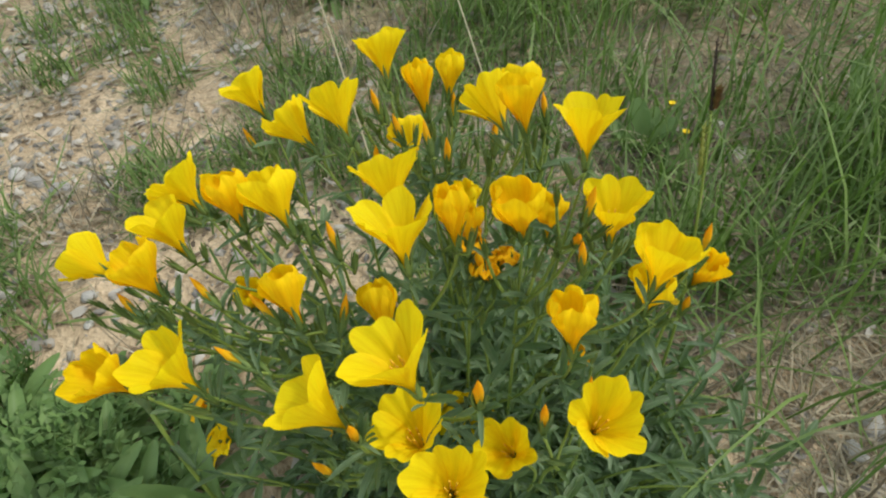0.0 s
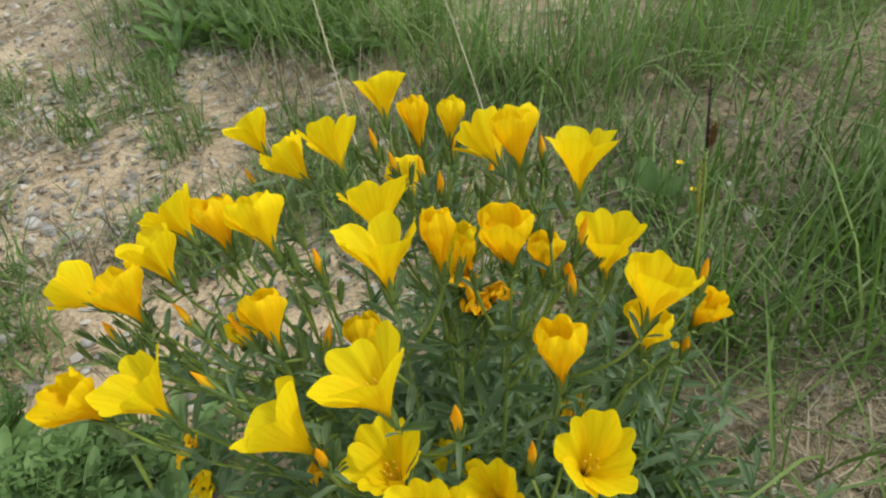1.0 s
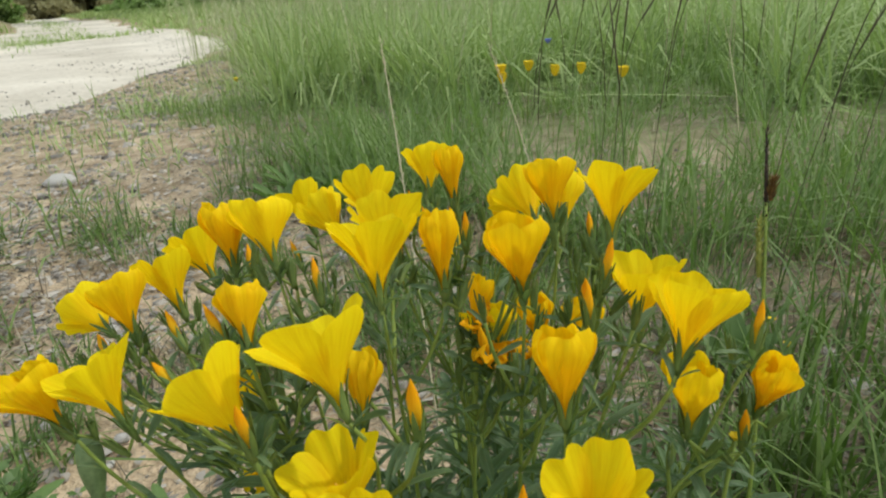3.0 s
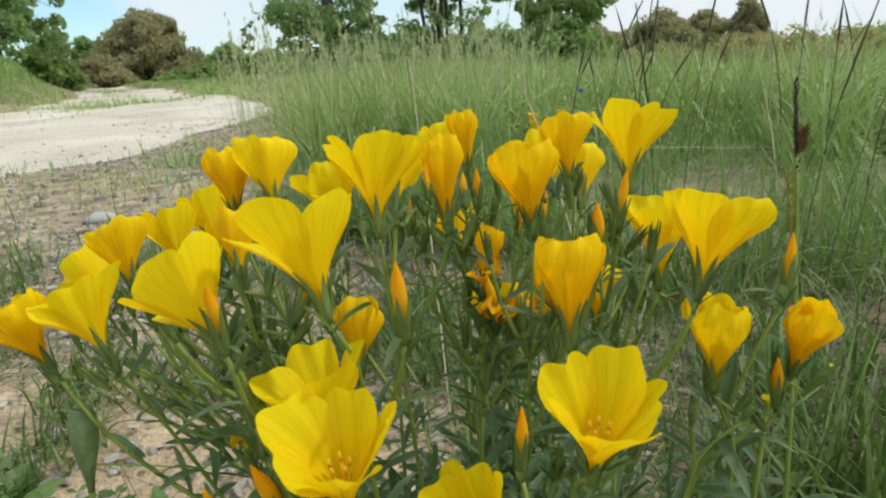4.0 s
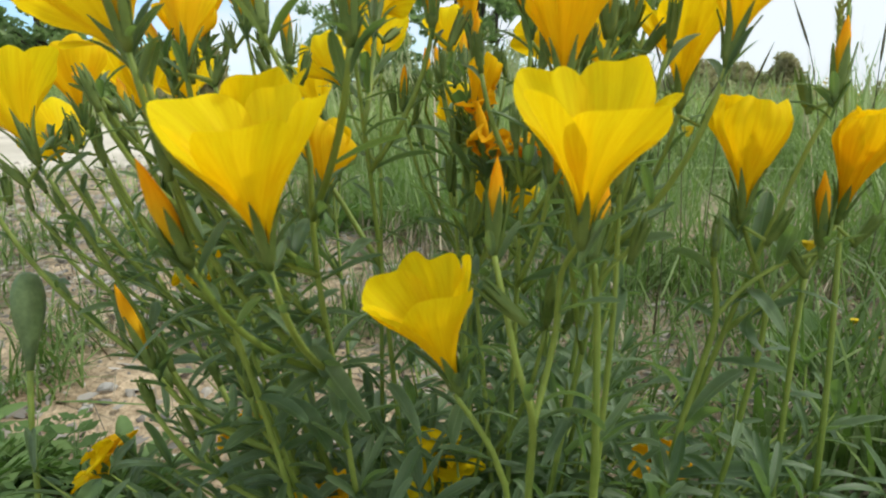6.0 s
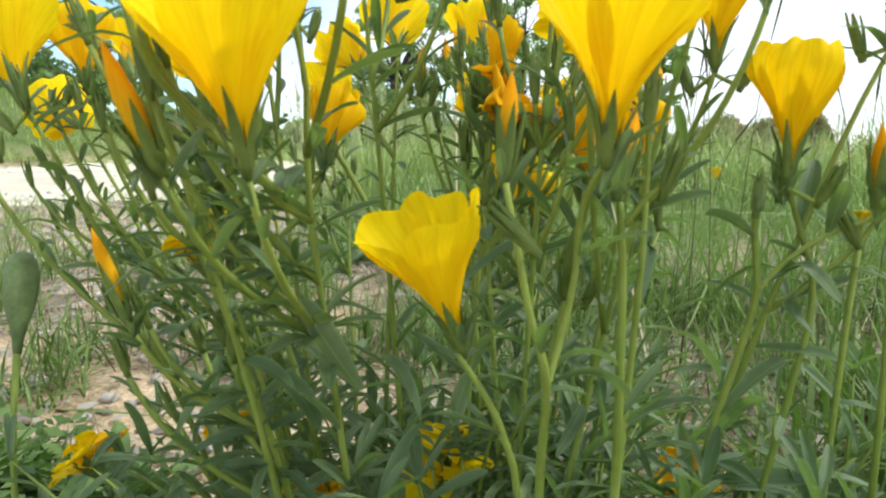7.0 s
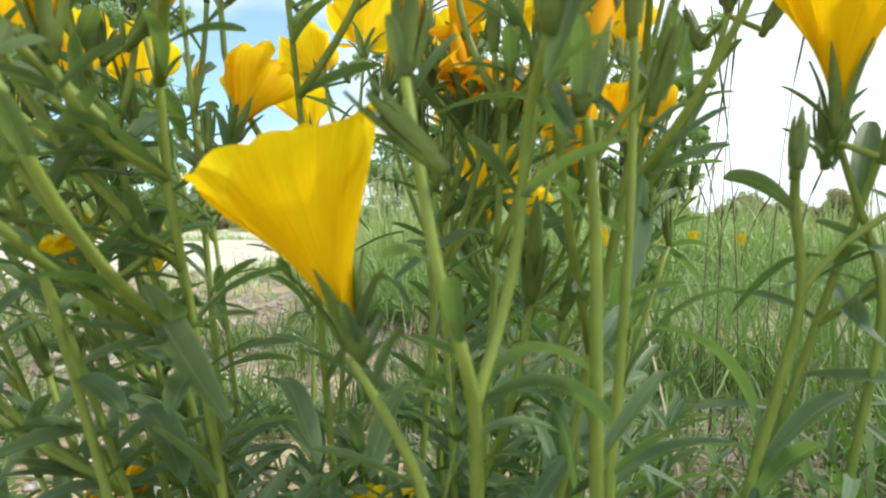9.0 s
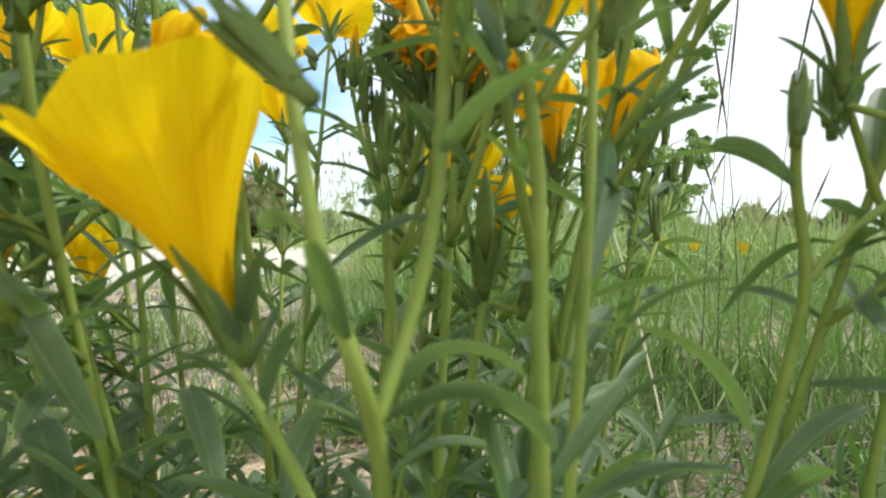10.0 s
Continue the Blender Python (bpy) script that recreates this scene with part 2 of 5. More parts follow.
BLUE = material("blue_petal", (0.14, 0.18, 0.62), (0.24, 0.30, 0.75), 200, 0.6, 0.1, 0.0005)
YELLOW = material("small_yellow", (0.80, 0.58, 0.02), (0.90, 0.70, 0.03), 200, 0.6, 0.1, 0.0005)


# ---- mesh helpers ----
RNG = np.random.default_rng(7)


def mesh_from(name, verts, faces, mat, uvs=None, smooth=True):
    me = bpy.data.meshes.new(name)
    me.from_pydata([tuple(v) for v in verts], [], [tuple(int(i) for i in f) for f in faces])
    me.materials.append(mat)
    if uvs is not None:
        layer = me.uv_layers.new(name="UVMap")
        idx = np.empty(len(me.loops), dtype=np.int32)
        me.loops.foreach_get("vertex_index", idx)
        layer.data.foreach_set("uv", np.asarray(uvs, dtype=np.float32)[idx].ravel())
    if smooth:
        me.polygons.foreach_set("use_smooth", [True] * len(me.polygons))
    me.update()
    return me


def part(name, me, parent, label="", m=None):
    ob = new(name, me)
    ob.parent = parent
    if m is not None:
        ob.matrix_basis = m
    return tagged(ob, label)


def thing(name, label, category, at=(0, 0, 0), group="", me=None, kind="", turn=0.0, size=1.0):
    ob = new(name, me)
    ob.matrix_basis = pose(*at, 0, 0, turn) @ Matrix.Scale(size, 4)
    return tagged(ob, label, category, group, kind)


def strip_faces(rows, cols, closed=False):
    out = []
    for i in range(rows - 1):
        for j in range(cols if closed else cols - 1):
            k = (j + 1) % cols
            out.append((i * cols + j, i * cols + k, (i + 1) * cols + k, (i + 1) * cols + j))
    return out


def tube(points, radii, n=6):
    """Verts and faces of a bent tube through points, closed at both ends."""
    pts, radii = [Vector(p) for p in points], [float(r) for r in radii]
    verts = []
    side = None
    for i, p in enumerate(pts):
        d = (pts[min(i + 1, len(pts) - 1)] - pts[max(i - 1, 0)]).normalized()
        side = (side - d * side.dot(d)).normalized() if side else d.orthogonal().normalized()
        other = d.cross(side)
        for k in range(n):
            a = 2 * math.pi * k / n
            verts.append(p + radii[i] * (math.cos(a) * side + math.sin(a) * other))
    faces = strip_faces(len(pts), n, True)
    faces += [tuple(range(n))[::-1], tuple(range((len(pts) - 1) * n, len(pts) * n))]
    return verts, faces


def bezier(a, b, c, n):
    a, b, c = Vector(a), Vector(b), Vector(c)
    return [a * (1 - t) ** 2 + b * (2 * t * (1 - t)) + c * (t * t) for t in (i / (n - 1) for i in range(n))]


def join(pieces):
    """Joins (verts, faces) pairs."""
    verts, faces = [], []
    for v, f in pieces:
        k = len(verts)
        verts += [tuple(p) for p in v]
        faces += [tuple(i + k for i in q) for q in f]
    return verts, faces


def big_mesh(name, verts, quads, mat, smooth=True):
    """A mesh of many quads straight from arrays."""
    verts, quads = np.asarray(verts, np.float32), np.asarray(quads, np.int32)
    me = bpy.data.meshes.new(name)
    me.vertices.add(len(verts))
    me.vertices.foreach_set("co", verts.ravel())
    me.loops.add(quads.size)
    me.loops.foreach_set("vertex_index", quads.ravel())
    me.polygons.add(len(quads))
    me.polygons.foreach_set("loop_start", np.arange(0, quads.size, 4, dtype=np.int32))
    me.materials.append(mat)
    me.update(calc_edges=True)
    me.validate()
    if smooth:
        me.polygons.foreach_set("use_smooth", np.ones(len(me.polygons), dtype=bool))
    return me


def ribbons(roots, length, width, face, lean, bend, steps=4, lift=1.0, taper=0.8):
    """Many bent blades: roots (n,3), and per blade its length, width, facing angle, lean and droop."""
    n = len(roots)
    s = np.linspace(0, 1, steps)[None, :]
    out = (lean[:, None] * s + bend[:, None] * s ** 2) * length[:, None]
    up = lift * length[:, None] * s * np.sqrt(np.maximum(0.02, 1 - np.minimum(0.97, (lean[:, None] + bend[:, None] * s) ** 2 * 0.8)))
    dx, dy = np.cos(face)[:, None], np.sin(face)[:, None]
    mid = np.stack([roots[:, 0:1] + dx * out, roots[:, 1:2] + dy * out, roots[:, 2:3] + up], -1)
    w = 0.5 * width[:, None] * np.maximum(0.06, (1 - s ** 2) ** taper) * np.where(s == 0, 0.6, 1.0)
    side = np.stack([-dy * w, dx * w, 0.25 * w * np.ones_like(dx)], -1)
    verts = np.stack([mid - side, mid + side], 2).reshape(-1, 3)
    base = (np.arange(n) * steps * 2)[:, None]
    k = (np.arange(steps - 1) * 2)[None, :]
    q = np.stack([base + k, base + k + 1, base + k + 3, base + k + 2], -1).reshape(-1, 4)
    return verts, q


# ---- the lie of the land ----
TRACK = np.array([(-4.0, -6), (-3.9, -2), (-4.1, 1.2), (-4.9, 3.1), (-6.2, 4.9), (-8.0, 7.0), (-11.4, 10.3), (-18, 15.2), (-28, 23.2), (-50, 41)], float)


def track_distance(x, y):
    """Signed distance to the middle of the track: positive on its far, left-hand side."""
    best, sign = np.full(x.shape, 1e9), np.ones(x.shape)
    for (ax, ay), (bx, by) in zip(TRACK[:-1], TRACK[1:]):
        ux, uy = bx - ax, by - ay
        t = np.clip(((x - ax) * ux + (y - ay) * uy) / (ux * ux + uy * uy), 0, 1)
        px, py = x - ax - t * ux, y - ay - t * uy
        d = np.hypot(px, py)
        s = np.where(ux * py - uy * px > 0, 1.0, -1.0)
        sign = np.where(d < best, s, sign)
        best = np.minimum(d, best)
    return best * sign


def half_width(y):
    return 1.95 - 0.95 * ease(3.6, 6.5, y)


def ease(a, b, v):
    t = np.clip((v - a) / (b - a), 0, 1)
    return t * t * (3 - 2 * t)


def wobble(x, y, f, p=0.0):
    return (np.sin(x * f + 1.7 * np.sin(y * f * 0.7 + p)) + np.sin(y * f * 1.13 + 1.3 * np.sin(x * f * 0.8 - p))) * 0.5


def height(x, y):
    x, y = np.asarray(x, float), np.asarray(y, float)
    r = np.hypot(x, y)
    near = 0.006 * wobble(x, y, 11, 1) + 0.003 * wobble(x, y, 37, 2) + 0.0015 * wobble(x, y, 110, 4)
    z = near * (1 - ease(1.2, 3, r)) + 0.02 * wobble(x, y, 2.3, 5) * ease(1, 3, r) + (0.006 * ease(2, -6, x) * np.maximum(0, r - 3) - 0.046 * ease(-6, 5, x) * np.maximum(0, r - 1.6)) * (1 - 0.5 * ease(30, 90, r))
    d = track_distance(x, y)
    e = np.abs(d) - half_width(y)
    z = z - 0.07 * (1 - ease(-0.4, 0.3, e)) * ease(1.5, 3, r)
    z = z + (1.0 + 0.15 * wobble(x, y, 0.6)) * ease(0.05, 1.6, np.where(d > 0, e, -1)) * ease(3, 7, r)
    z = z + 0.06 * ease(0.1, 1.5, np.where(d < 0, e, -1)) * ease(5.5, 9, r) * ease(-2, -6, x)
    return z


def meadow_side(x, y):
    """How far a point lies inside the meadow, right of the verge."""
    return np.minimum((x + 0.27 + y * 0.70) / 0.8, (y - 0.36 - 0.35 * np.maximum(0, -x - 0.15) + 0.5 * np.maximum(0, x - 0.15)) / 0.8)


def spaced(n, fine, far):
    u = np.linspace(-1, 1, n)
    return np.sign(u) * (fine * np.abs(u) + (far - fine) * np.abs(u) ** 7)


gx, gy = spaced(321, 1.15, 400) - 0.02, spaced(321, 1.15, 400) + 0.12
GX, GY = np.meshgrid(gx, gy)
GZ = height(GX, GY) - 0.06 * (1 - ease(-0.7, -0.15, np.abs(track_distance(GX, GY)) - half_width(GY)))
n = len(gx)
ii, jj = np.meshgrid(np.arange(n - 1), np.arange(n - 1))
q = np.stack([jj * n + ii, jj * n + ii + 1, (jj + 1) * n + ii + 1, (jj + 1) * n + ii], -1).reshape(-1, 4)
ground = thing("ground", "dry sandy soil with sparse grass", "ground", kind="structure",
               me=big_mesh("ground", np.stack([GX, GY, GZ], -1).reshape(-1, 3), q, SOIL))
turf = ease(0.25, 1.15, meadow_side(GX, GY)) * (0.62 + 0.28 * ease(0.9, 2.0, np.hypot(GX, GY))) + 0.75 * ease(0.2, 1.2, np.abs(track_distance(GX, GY)) - half_width(GY)) * ease(1.3, 3.0, np.hypot(GX, GY))
turf = np.clip(turf * (0.8 + 0.3 * wobble(GX, GY, 1.9)) + 1.0 * ease(-0.1, 0.4, track_distance(GX, GY) - half_width(GY)), 0, 1)
ground.data.attributes.new("turf", "FLOAT", "POINT").data.foreach_set("value", turf.astype(np.float32).ravel())

gritty = np.clip(ease(0.35, 1.1, np.hypot(GX, GY)) * (0.8 + 0.4 * wobble(GX, GY, 3.1)), 0, 1)
ground.data.attributes.new("grit", "FLOAT", "POINT").data.foreach_set("value", gritty.astype(np.float32).ravel())

# the track, a worn strip laid over the ground
along = np.concatenate([np.linspace(a, b, 24, endpoint=False) for a, b in zip(TRACK[:-1], TRACK[1:])])
for _ in range(12):
    along[1:-1] = (along[:-2] + 2 * along[1:-1] + along[2:]) / 4
tang = np.gradient(along, axis=0)
tang /= np.linalg.norm(tang, axis=1)[:, None]
side = np.stack([-tang[:, 1], tang[:, 0]], -1)
across = np.linspace(-1, 1, 34)[None] * half_width(along[:, 1])[:, None]
edge = (0.16 * wobble(along[:, 0], along[:, 1], 2.1) + 0.09 * wobble(along[:, 0], along[:, 1], 7.0))[:, None]
shape = np.linspace(-1, 1, 34)[None] ** 3
RX = along[:, 0:1] + side[:, 0:1] * (across + edge * shape)
RY = along[:, 1:2] + side[:, 1:2] * (across + edge * shape)
RZ = height(RX, RY) + 0.05 - 0.06 * np.abs(np.linspace(-1, 1, 34))[None] ** 8 + 0.006 * wobble(RX, RY, 5)
m_, k_ = RX.shape
ii, jj = np.meshgrid(np.arange(k_ - 1), np.arange(m_ - 1))
q = np.stack([jj * k_ + ii, jj * k_ + ii + 1, (jj + 1) * k_ + ii + 1, (jj + 1) * k_ + ii], -1).reshape(-1, 4)
thing("road", "pale unpaved gravel track with worn wheel ruts", "road", kind="structure",
      me=big_mesh("road", np.stack([RX, RY, RZ], -1).reshape(-1, 3), q, ROAD))


# ---- loose ground cover ----
def scatter(count, x0, x1, y0, y1, keep):
    """Random ground points in a box, thinned by keep(x, y)."""
    x, y = RNG.uniform(x0, x1, count), RNG.uniform(y0, y1, count)
    inset = np.minimum(np.minimum(x - x0, x1 - x), np.minimum(y - y0, y1 - y)) / (0.12 * min(x1 - x0, y1 - y0))
    ok = RNG.random(count) < keep(x, y) * ease(0, 1, inset + 0.4 * wobble(x, y, 25 / (x1 - x0)))
    x, y = x[ok], y[ok]
    return np.stack([x, y, height(x, y)], -1)


def tufty(x, y, f, p):
    return ease(-0.1, 0.5, wobble(x, y, f, p) + 0.4 * wobble(x, y, f * 2.7, p + 1))


def under_plant(x, y):
    return 1 - ease(0.06, 0.13, np.hypot((x - 0.01) / 1.1, y + 0.11))


def pebble_field(name, label, pts, r0, r1, mat, power=2.2):
    n = len(pts)
    r = r0 + (r1 - r0) * RNG.random(n) ** power
    base = np.array([(1, 0, 0), (0, 1, 0), (-1, 0, 0), (0, -1, 0), (0.5, 0.5, 0.75), (-0.5, 0.5, 0.75), (-0.5, -0.5, 0.75), (0.5, -0.5, 0.75)], float)
    quads = np.array([(0, 1, 5, 4), (1, 2, 6, 5), (2, 3, 7, 6), (3, 0, 4, 7), (4, 5, 6, 7)])
    v = base[None] + RNG.normal(0, 0.16, (n, 8, 3))
    v[:, :4, 2] -= 0.3
    a = RNG.uniform(0, 6.28, n)
    sx = RNG.uniform(0.7, 1.4, n)
    vx, vy = v[..., 0] * sx[:, None], v[..., 1] / sx[:, None]
    v = np.stack([vx * np.cos(a)[:, None] - vy * np.sin(a)[:, None], vx * np.sin(a)[:, None] + vy * np.cos(a)[:, None], v[..., 2] * RNG.uniform(0.5, 0.95, n)[:, None]], -1)
    v = v * r[:, None, None] + pts[:, None]
    q = (quads[None] + (np.arange(n) * 8)[:, None, None]).reshape(-1, 4)
    return thing(name, label, "gravel", kind="stuff", me=big_mesh(name, v.reshape(-1, 3), q, mat))


bare = lambda x, y: np.clip(1.1 - meadow_side(x, y), 0, 1) * (0.25 + 0.75 * tufty(x, y, 5, 3)) * np.where(x < 0.1, 1.0, 0.25)
pebble_field("gravel", "grey and pale gravel scattered on sandy soil", scatter(16000, -1.3, 0.5, -0.35, 1.0, bare), 0.0012, 0.0075, GRAVEL, 2.8)
heap = lambda x, y: np.exp(-((x + 0.43) / 0.09) ** 2 - ((y - 0.14) / 0.05) ** 2) + 0.3 * np.exp(-((x + 0.30) / 0.05) ** 2 - ((y + 0.01) / 0.04) ** 2)
pebble_field("gravel", "patch of blue-grey gravel on tan soil", scatter(4500, -0.75, -0.1, -0.15, 0.4, heap), 0.0016, 0.0075, GRAVEL, 2.8)
worn = lambda x, y: np.where(np.abs(track_distance(x, y)) < half_width(y), 0.3 + 0.7 * tufty(x, y, 2.1, 3), 0)
surface = scatter(12000, -8, -1.5, -0.5, 8, worn)
surface[:, 2] += 0.045
pebble_field("gravel", "small pale stones on the worn track", surface, 0.003, 0.011, GRAVEL, 3)
verge = lambda x, y: np.clip(1 - np.abs(track_distance(x, y) + half_width(y) + 0.6) / 1.7, 0, 1) * np.where(meadow_side(x, y) < 0.3, 1, 0.1)
pebble_field("gravel", "coarse gravel along the edge of the track", scatter(44000, -7, -0.5, -0.6, 6, verge), 0.003, 0.014, GRAVEL, 3)


def stone_mesh(seed):
    bm = bmesh.new()
    bmesh.ops.create_icosphere(bm, subdivisions=2, radius=1)
    rnd = random.Random(seed)
    off = Vector([rnd.uniform(0, 50) for _ in range(3)])
    for v in bm.verts:
        v.co *= 1 + 0.28 * noise.noise(v.co * 1.2 + off) + 0.08 * noise.noise(v.co * 4 + off)
        v.co.z *= 0.62
    me = bpy.data.meshes.new("stone")
    bm.to_mesh(me)
    bm.free()
    me.materials.append(STONE)
    me.polygons.foreach_set("use_smooth", [True] * len(me.polygons))
    return me


STONES = [stone_mesh(i) for i in range(5)]


def stone(x, y, r, label, k=0, turn=0):
    s = thing("stone", label, "stone", (x, y, float(height(x, y)) + 0.25 * r), "stones on the ground", STONES[k % 5], turn=turn)
    s.scale = (r, r * 0.8, r * 0.8)
    return s


stone(-0.389, 0.116, 0.011, "small white pebble lying on sandy soil", 0)
stone(-0.297, 0.365, 0.010, "white pebble beside a straw tussock", 1, 40)
stone(-0.285, 0.365, 0.008, "reddish brown pebble beside a white one", 2, 80)
stone(0.224, 0.235, 0.013, "pale stone half hidden in dry grass", 3, 10)
stone(0.240, 0.190, 0.015, "flat whitish stone among dry straw", 4, 60)
stone(-0.445, 0.135, 0.010, "grey pebble half sunk in soil", 2, 130)
stone(-0.420, 0.125, 0.009, "pale flat pebble on sandy soil", 3, 15)
stone(-0.540, 0.290, 0.010, "pale pebble among gravel", 1, 75)
stone(-0.300, -0.005, 0.007, "dark grey stone on bare soil", 2, 20)
stone(-0.289, -0.030, 0.005, "grey pebble on bare soil", 4, 95)
stone(-1.02, 0.60, 0.030, "rounded pale stone lying on the verge", 0, 25)
stone(0.272, -0.075, 0.011, "pale pebble among dry straw", 1, 50)
stone(0.255, -0.095, 0.009, "flat pale pebble on brown soil", 3, 120)
rs = random.Random(5)
for i in range(26):
    x, y = rs.uniform(-1.2, -0.25), rs.uniform(-0.2, 0.9)
    stone(x, y, rs.uniform(0.004, 0.010), "small grey and ochre stone on soil", i, rs.uniform(0, 360))


def lying(count, x0, x1, y0, y1, keep, l0, l1, w0, w1, lift=0.12):
    p = scatter(count, x0, x1, y0, y1, keep)
    n = len(p)
    p[:, 2] += RNG.uniform(0.0005, 0.006, n)
    return ribbons(p, RNG.uniform(l0, l1, n), RNG.uniform(w0, w1, n), RNG.uniform(0, 6.28, n), RNG.uniform(0.7, 1.0, n), RNG.normal(0, 0.12, n), 4, lift)


straw_keep = lambda x, y: (0.2 + 0.8 * tufty(x, y, 8, 0.5)) * np.where(x > 0.08, 0.85, np.where(meadow_side(x, y) > 0, 0.8, 0.65))
thing("straw", "dry straw and dead grass strewn on soil", "dry grass", kind="stuff",
      me=big_mesh("straw", *lying(30000, -0.8, 0.75, -0.3, 0.95, straw_keep, 0.025, 0.11, 0.0006, 0.0018), STRAW))
thing("straw", "long dead grass matted under green grass", "dry grass", kind="stuff",
      me=big_mesh("straw", *lying(9000, 0.08, 0.60, -0.3, 0.6, lambda x, y: 0.3 + 0.7 * tufty(x, y, 9, 2.2), 0.05, 0.15, 0.0008, 0.0017, 0.08), STRAW))
thing("straw", "dead grass lying between meadow tussocks", "dry grass", kind="stuff",
      me=big_mesh("straw", *lying(15000, -1.1, 1.2, 0.45, 1.9, lambda x, y: 0.35 + 0.65 * tufty(x, y, 6, 1.5), 0.04, 0.14, 0.0009, 0.0022, 0.14), STRAW))
thing("leaf_litter", "grey chips and litter between gravel on the verge", "leaf litter", kind="stuff",
      me=big_mesh("leaf_litter", *lying(16000, -2.0, -0.25, 0.15, 1.9, lambda x, y: 0.2 + 0.8 * tufty(x, y, 5, 0.9), 0.006, 0.022, 0.003, 0.008, 0.2), GRAVEL))
thing("leaf_litter", "dark brown leaf litter on the soil", "leaf litter", kind="stuff",
      me=big_mesh("leaf_litter", *lying(14000, -1.2, 0.6, -0.3, 1.0, lambda x, y: 0.15 + 0.85 * tufty(x, y, 6, 2.5), 0.004, 0.016, 0.002, 0.006, 0.2), CHAFF))


thing("bark_chips", "flat grey and beige chips strewn on the soil", "leaf litter", kind="stuff",
      me=big_mesh("bark_chips", *lying(5200, -0.9, 0.5, -0.3, 0.7, lambda x, y: 0.2 + 0.8 * tufty(x, y, 7, 5.5), 0.008, 0.024, 0.004, 0.010, 0.15), GRAVEL))


def blades(pts, l0, l1, w0, w1, lean=0.25, bend=0.45, steps=4, grow=1.0):
    n = len(pts)
    return ribbons(pts, RNG.uniform(l0, l1, n) * grow, RNG.uniform(w0, w1, n), RNG.uniform(0, 6.28, n), np.abs(RNG.normal(0, lean, n)), np.abs(RNG.normal(0, bend, n)), steps)


def tussock_points(spots):
    """Blade roots round a few grass tufts given as (x, y, radius, blades)."""
    out = []
    for x, y, r, c in spots:
        a, d = RNG.uniform(0, 6.28, c), r * np.sqrt(RNG.random(c))
        px, py = x + d * np.cos(a), y + d * np.sin(a)
        out.append(np.stack([px, py, height(px, py)], -1))
    return np.concatenate(out)


right_keep = lambda x, y: ease(0.17, 0.34, x - 0.12 * wobble(x, y, 9, 2)) * (0.15 + 0.85 * tufty(x, y, 10, 0.3)) * np.where((x < 0.42) & (y < 0.02), 0.2, 1)
thing("grass", "green grass tussocks beside the yellow flowers", "grass", kind="stuff",
      me=big_mesh("grass", *blades(scatter(8200, 0.1, 0.95, -0.16, 0.46, right_keep), 0.07, 0.21, 0.0014, 0.0034, 0.35, 0.5, 5), GRASS))
thing("grass", "green grass tussocks at the edge of the meadow", "grass", kind="stuff",
      me=big_mesh("grass", *blades(scatter(6000, 0.0, 1.05, 0.28, 1.0, right_keep), 0.07, 0.20, 0.0016, 0.0036, 0.4, 0.5, 5), LUSH_SHADED))
thing("grass", "green grass tuft growing behind the flowers", "grass", kind="stuff",
      me=big_mesh("grass", *blades(tussock_points([(-0.02, 0.44, 0.07, 150), (0.08, 0.42, 0.09, 160), (-0.10, 0.52, 0.08, 120), (0.16, 0.5, 0.1, 160), (-0.2, 0.62, 0.12, 160), (-0.30, 0.55, 0.08, 130), (-0.38, 0.60, 0.09, 130), (-0.24, 0.52, 0.07, 120), (-0.46, 0.66, 0.09, 110), (-0.33, 0.70, 0.1, 120)]), 0.08, 0.18, 0.0015, 0.0032, 0.4, 0.5, 5), LUSH_SHADED))
thing("grass", "short sparse grass on sandy soil", "grass", kind="stuff",
      me=big_mesh("grass", *blades(scatter(14000, -0.95, 0.2, -0.25, 0.9, lambda x, y: ease(0.15, 0.8, tufty(x, y, 7, 1.2)) * (1 - 0.8 * under_plant(x, y)) * np.clip(1.2 - meadow_side(x, y), 0.2, 1)), 0.02, 0.075, 0.0013, 0.0029, 0.5, 0.5, 4), GRASS))
thing("grass", "thin green grass between the flax stems", "grass", kind="stuff",
      me=big_mesh("grass", *blades(scatter(3200, 0.10, 0.50, 0.0, 0.30, lambda x, y: 0.25 + 0.75 * tufty(x, y, 15, 0.1)), 0.04, 0.13, 0.0018, 0.0036, 0.4, 0.5, 6), GRASS))
inside = lambda x, y: np.clip(meadow_side(x, y), 0, 1) * (0.10 + 0.90 * tufty(x, y, 4, 0.8) ** 1.5) * (0.45 + 0.55 * tufty(x, y, 11, 2.8) + 0.4 * ease(1.2, 2.5, y)) * (0.40 + 0.60 * ease(0.3, 1.3, meadow_side(x, y)))
near_meadow = scatter(40000, -2.5, 2.6, 0.2, 2.9, inside)
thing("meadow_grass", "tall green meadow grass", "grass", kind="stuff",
      me=big_mesh("meadow_grass", *blades(near_meadow, 0.09, 0.28, 0.0018, 0.0056, 0.36, 0.6, 5, (0.32 + 0.68 * ease(0, 2.5, meadow_side(near_meadow[:, 0], near_meadow[:, 1]) + 0.5 * wobble(near_meadow[:, 0], near_meadow[:, 1], 6))) * (1 - 0.3 * ease(-0.5, 0.3, near_meadow[:, 0]))), LUSH_SHADED))
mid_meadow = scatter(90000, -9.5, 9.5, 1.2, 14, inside)
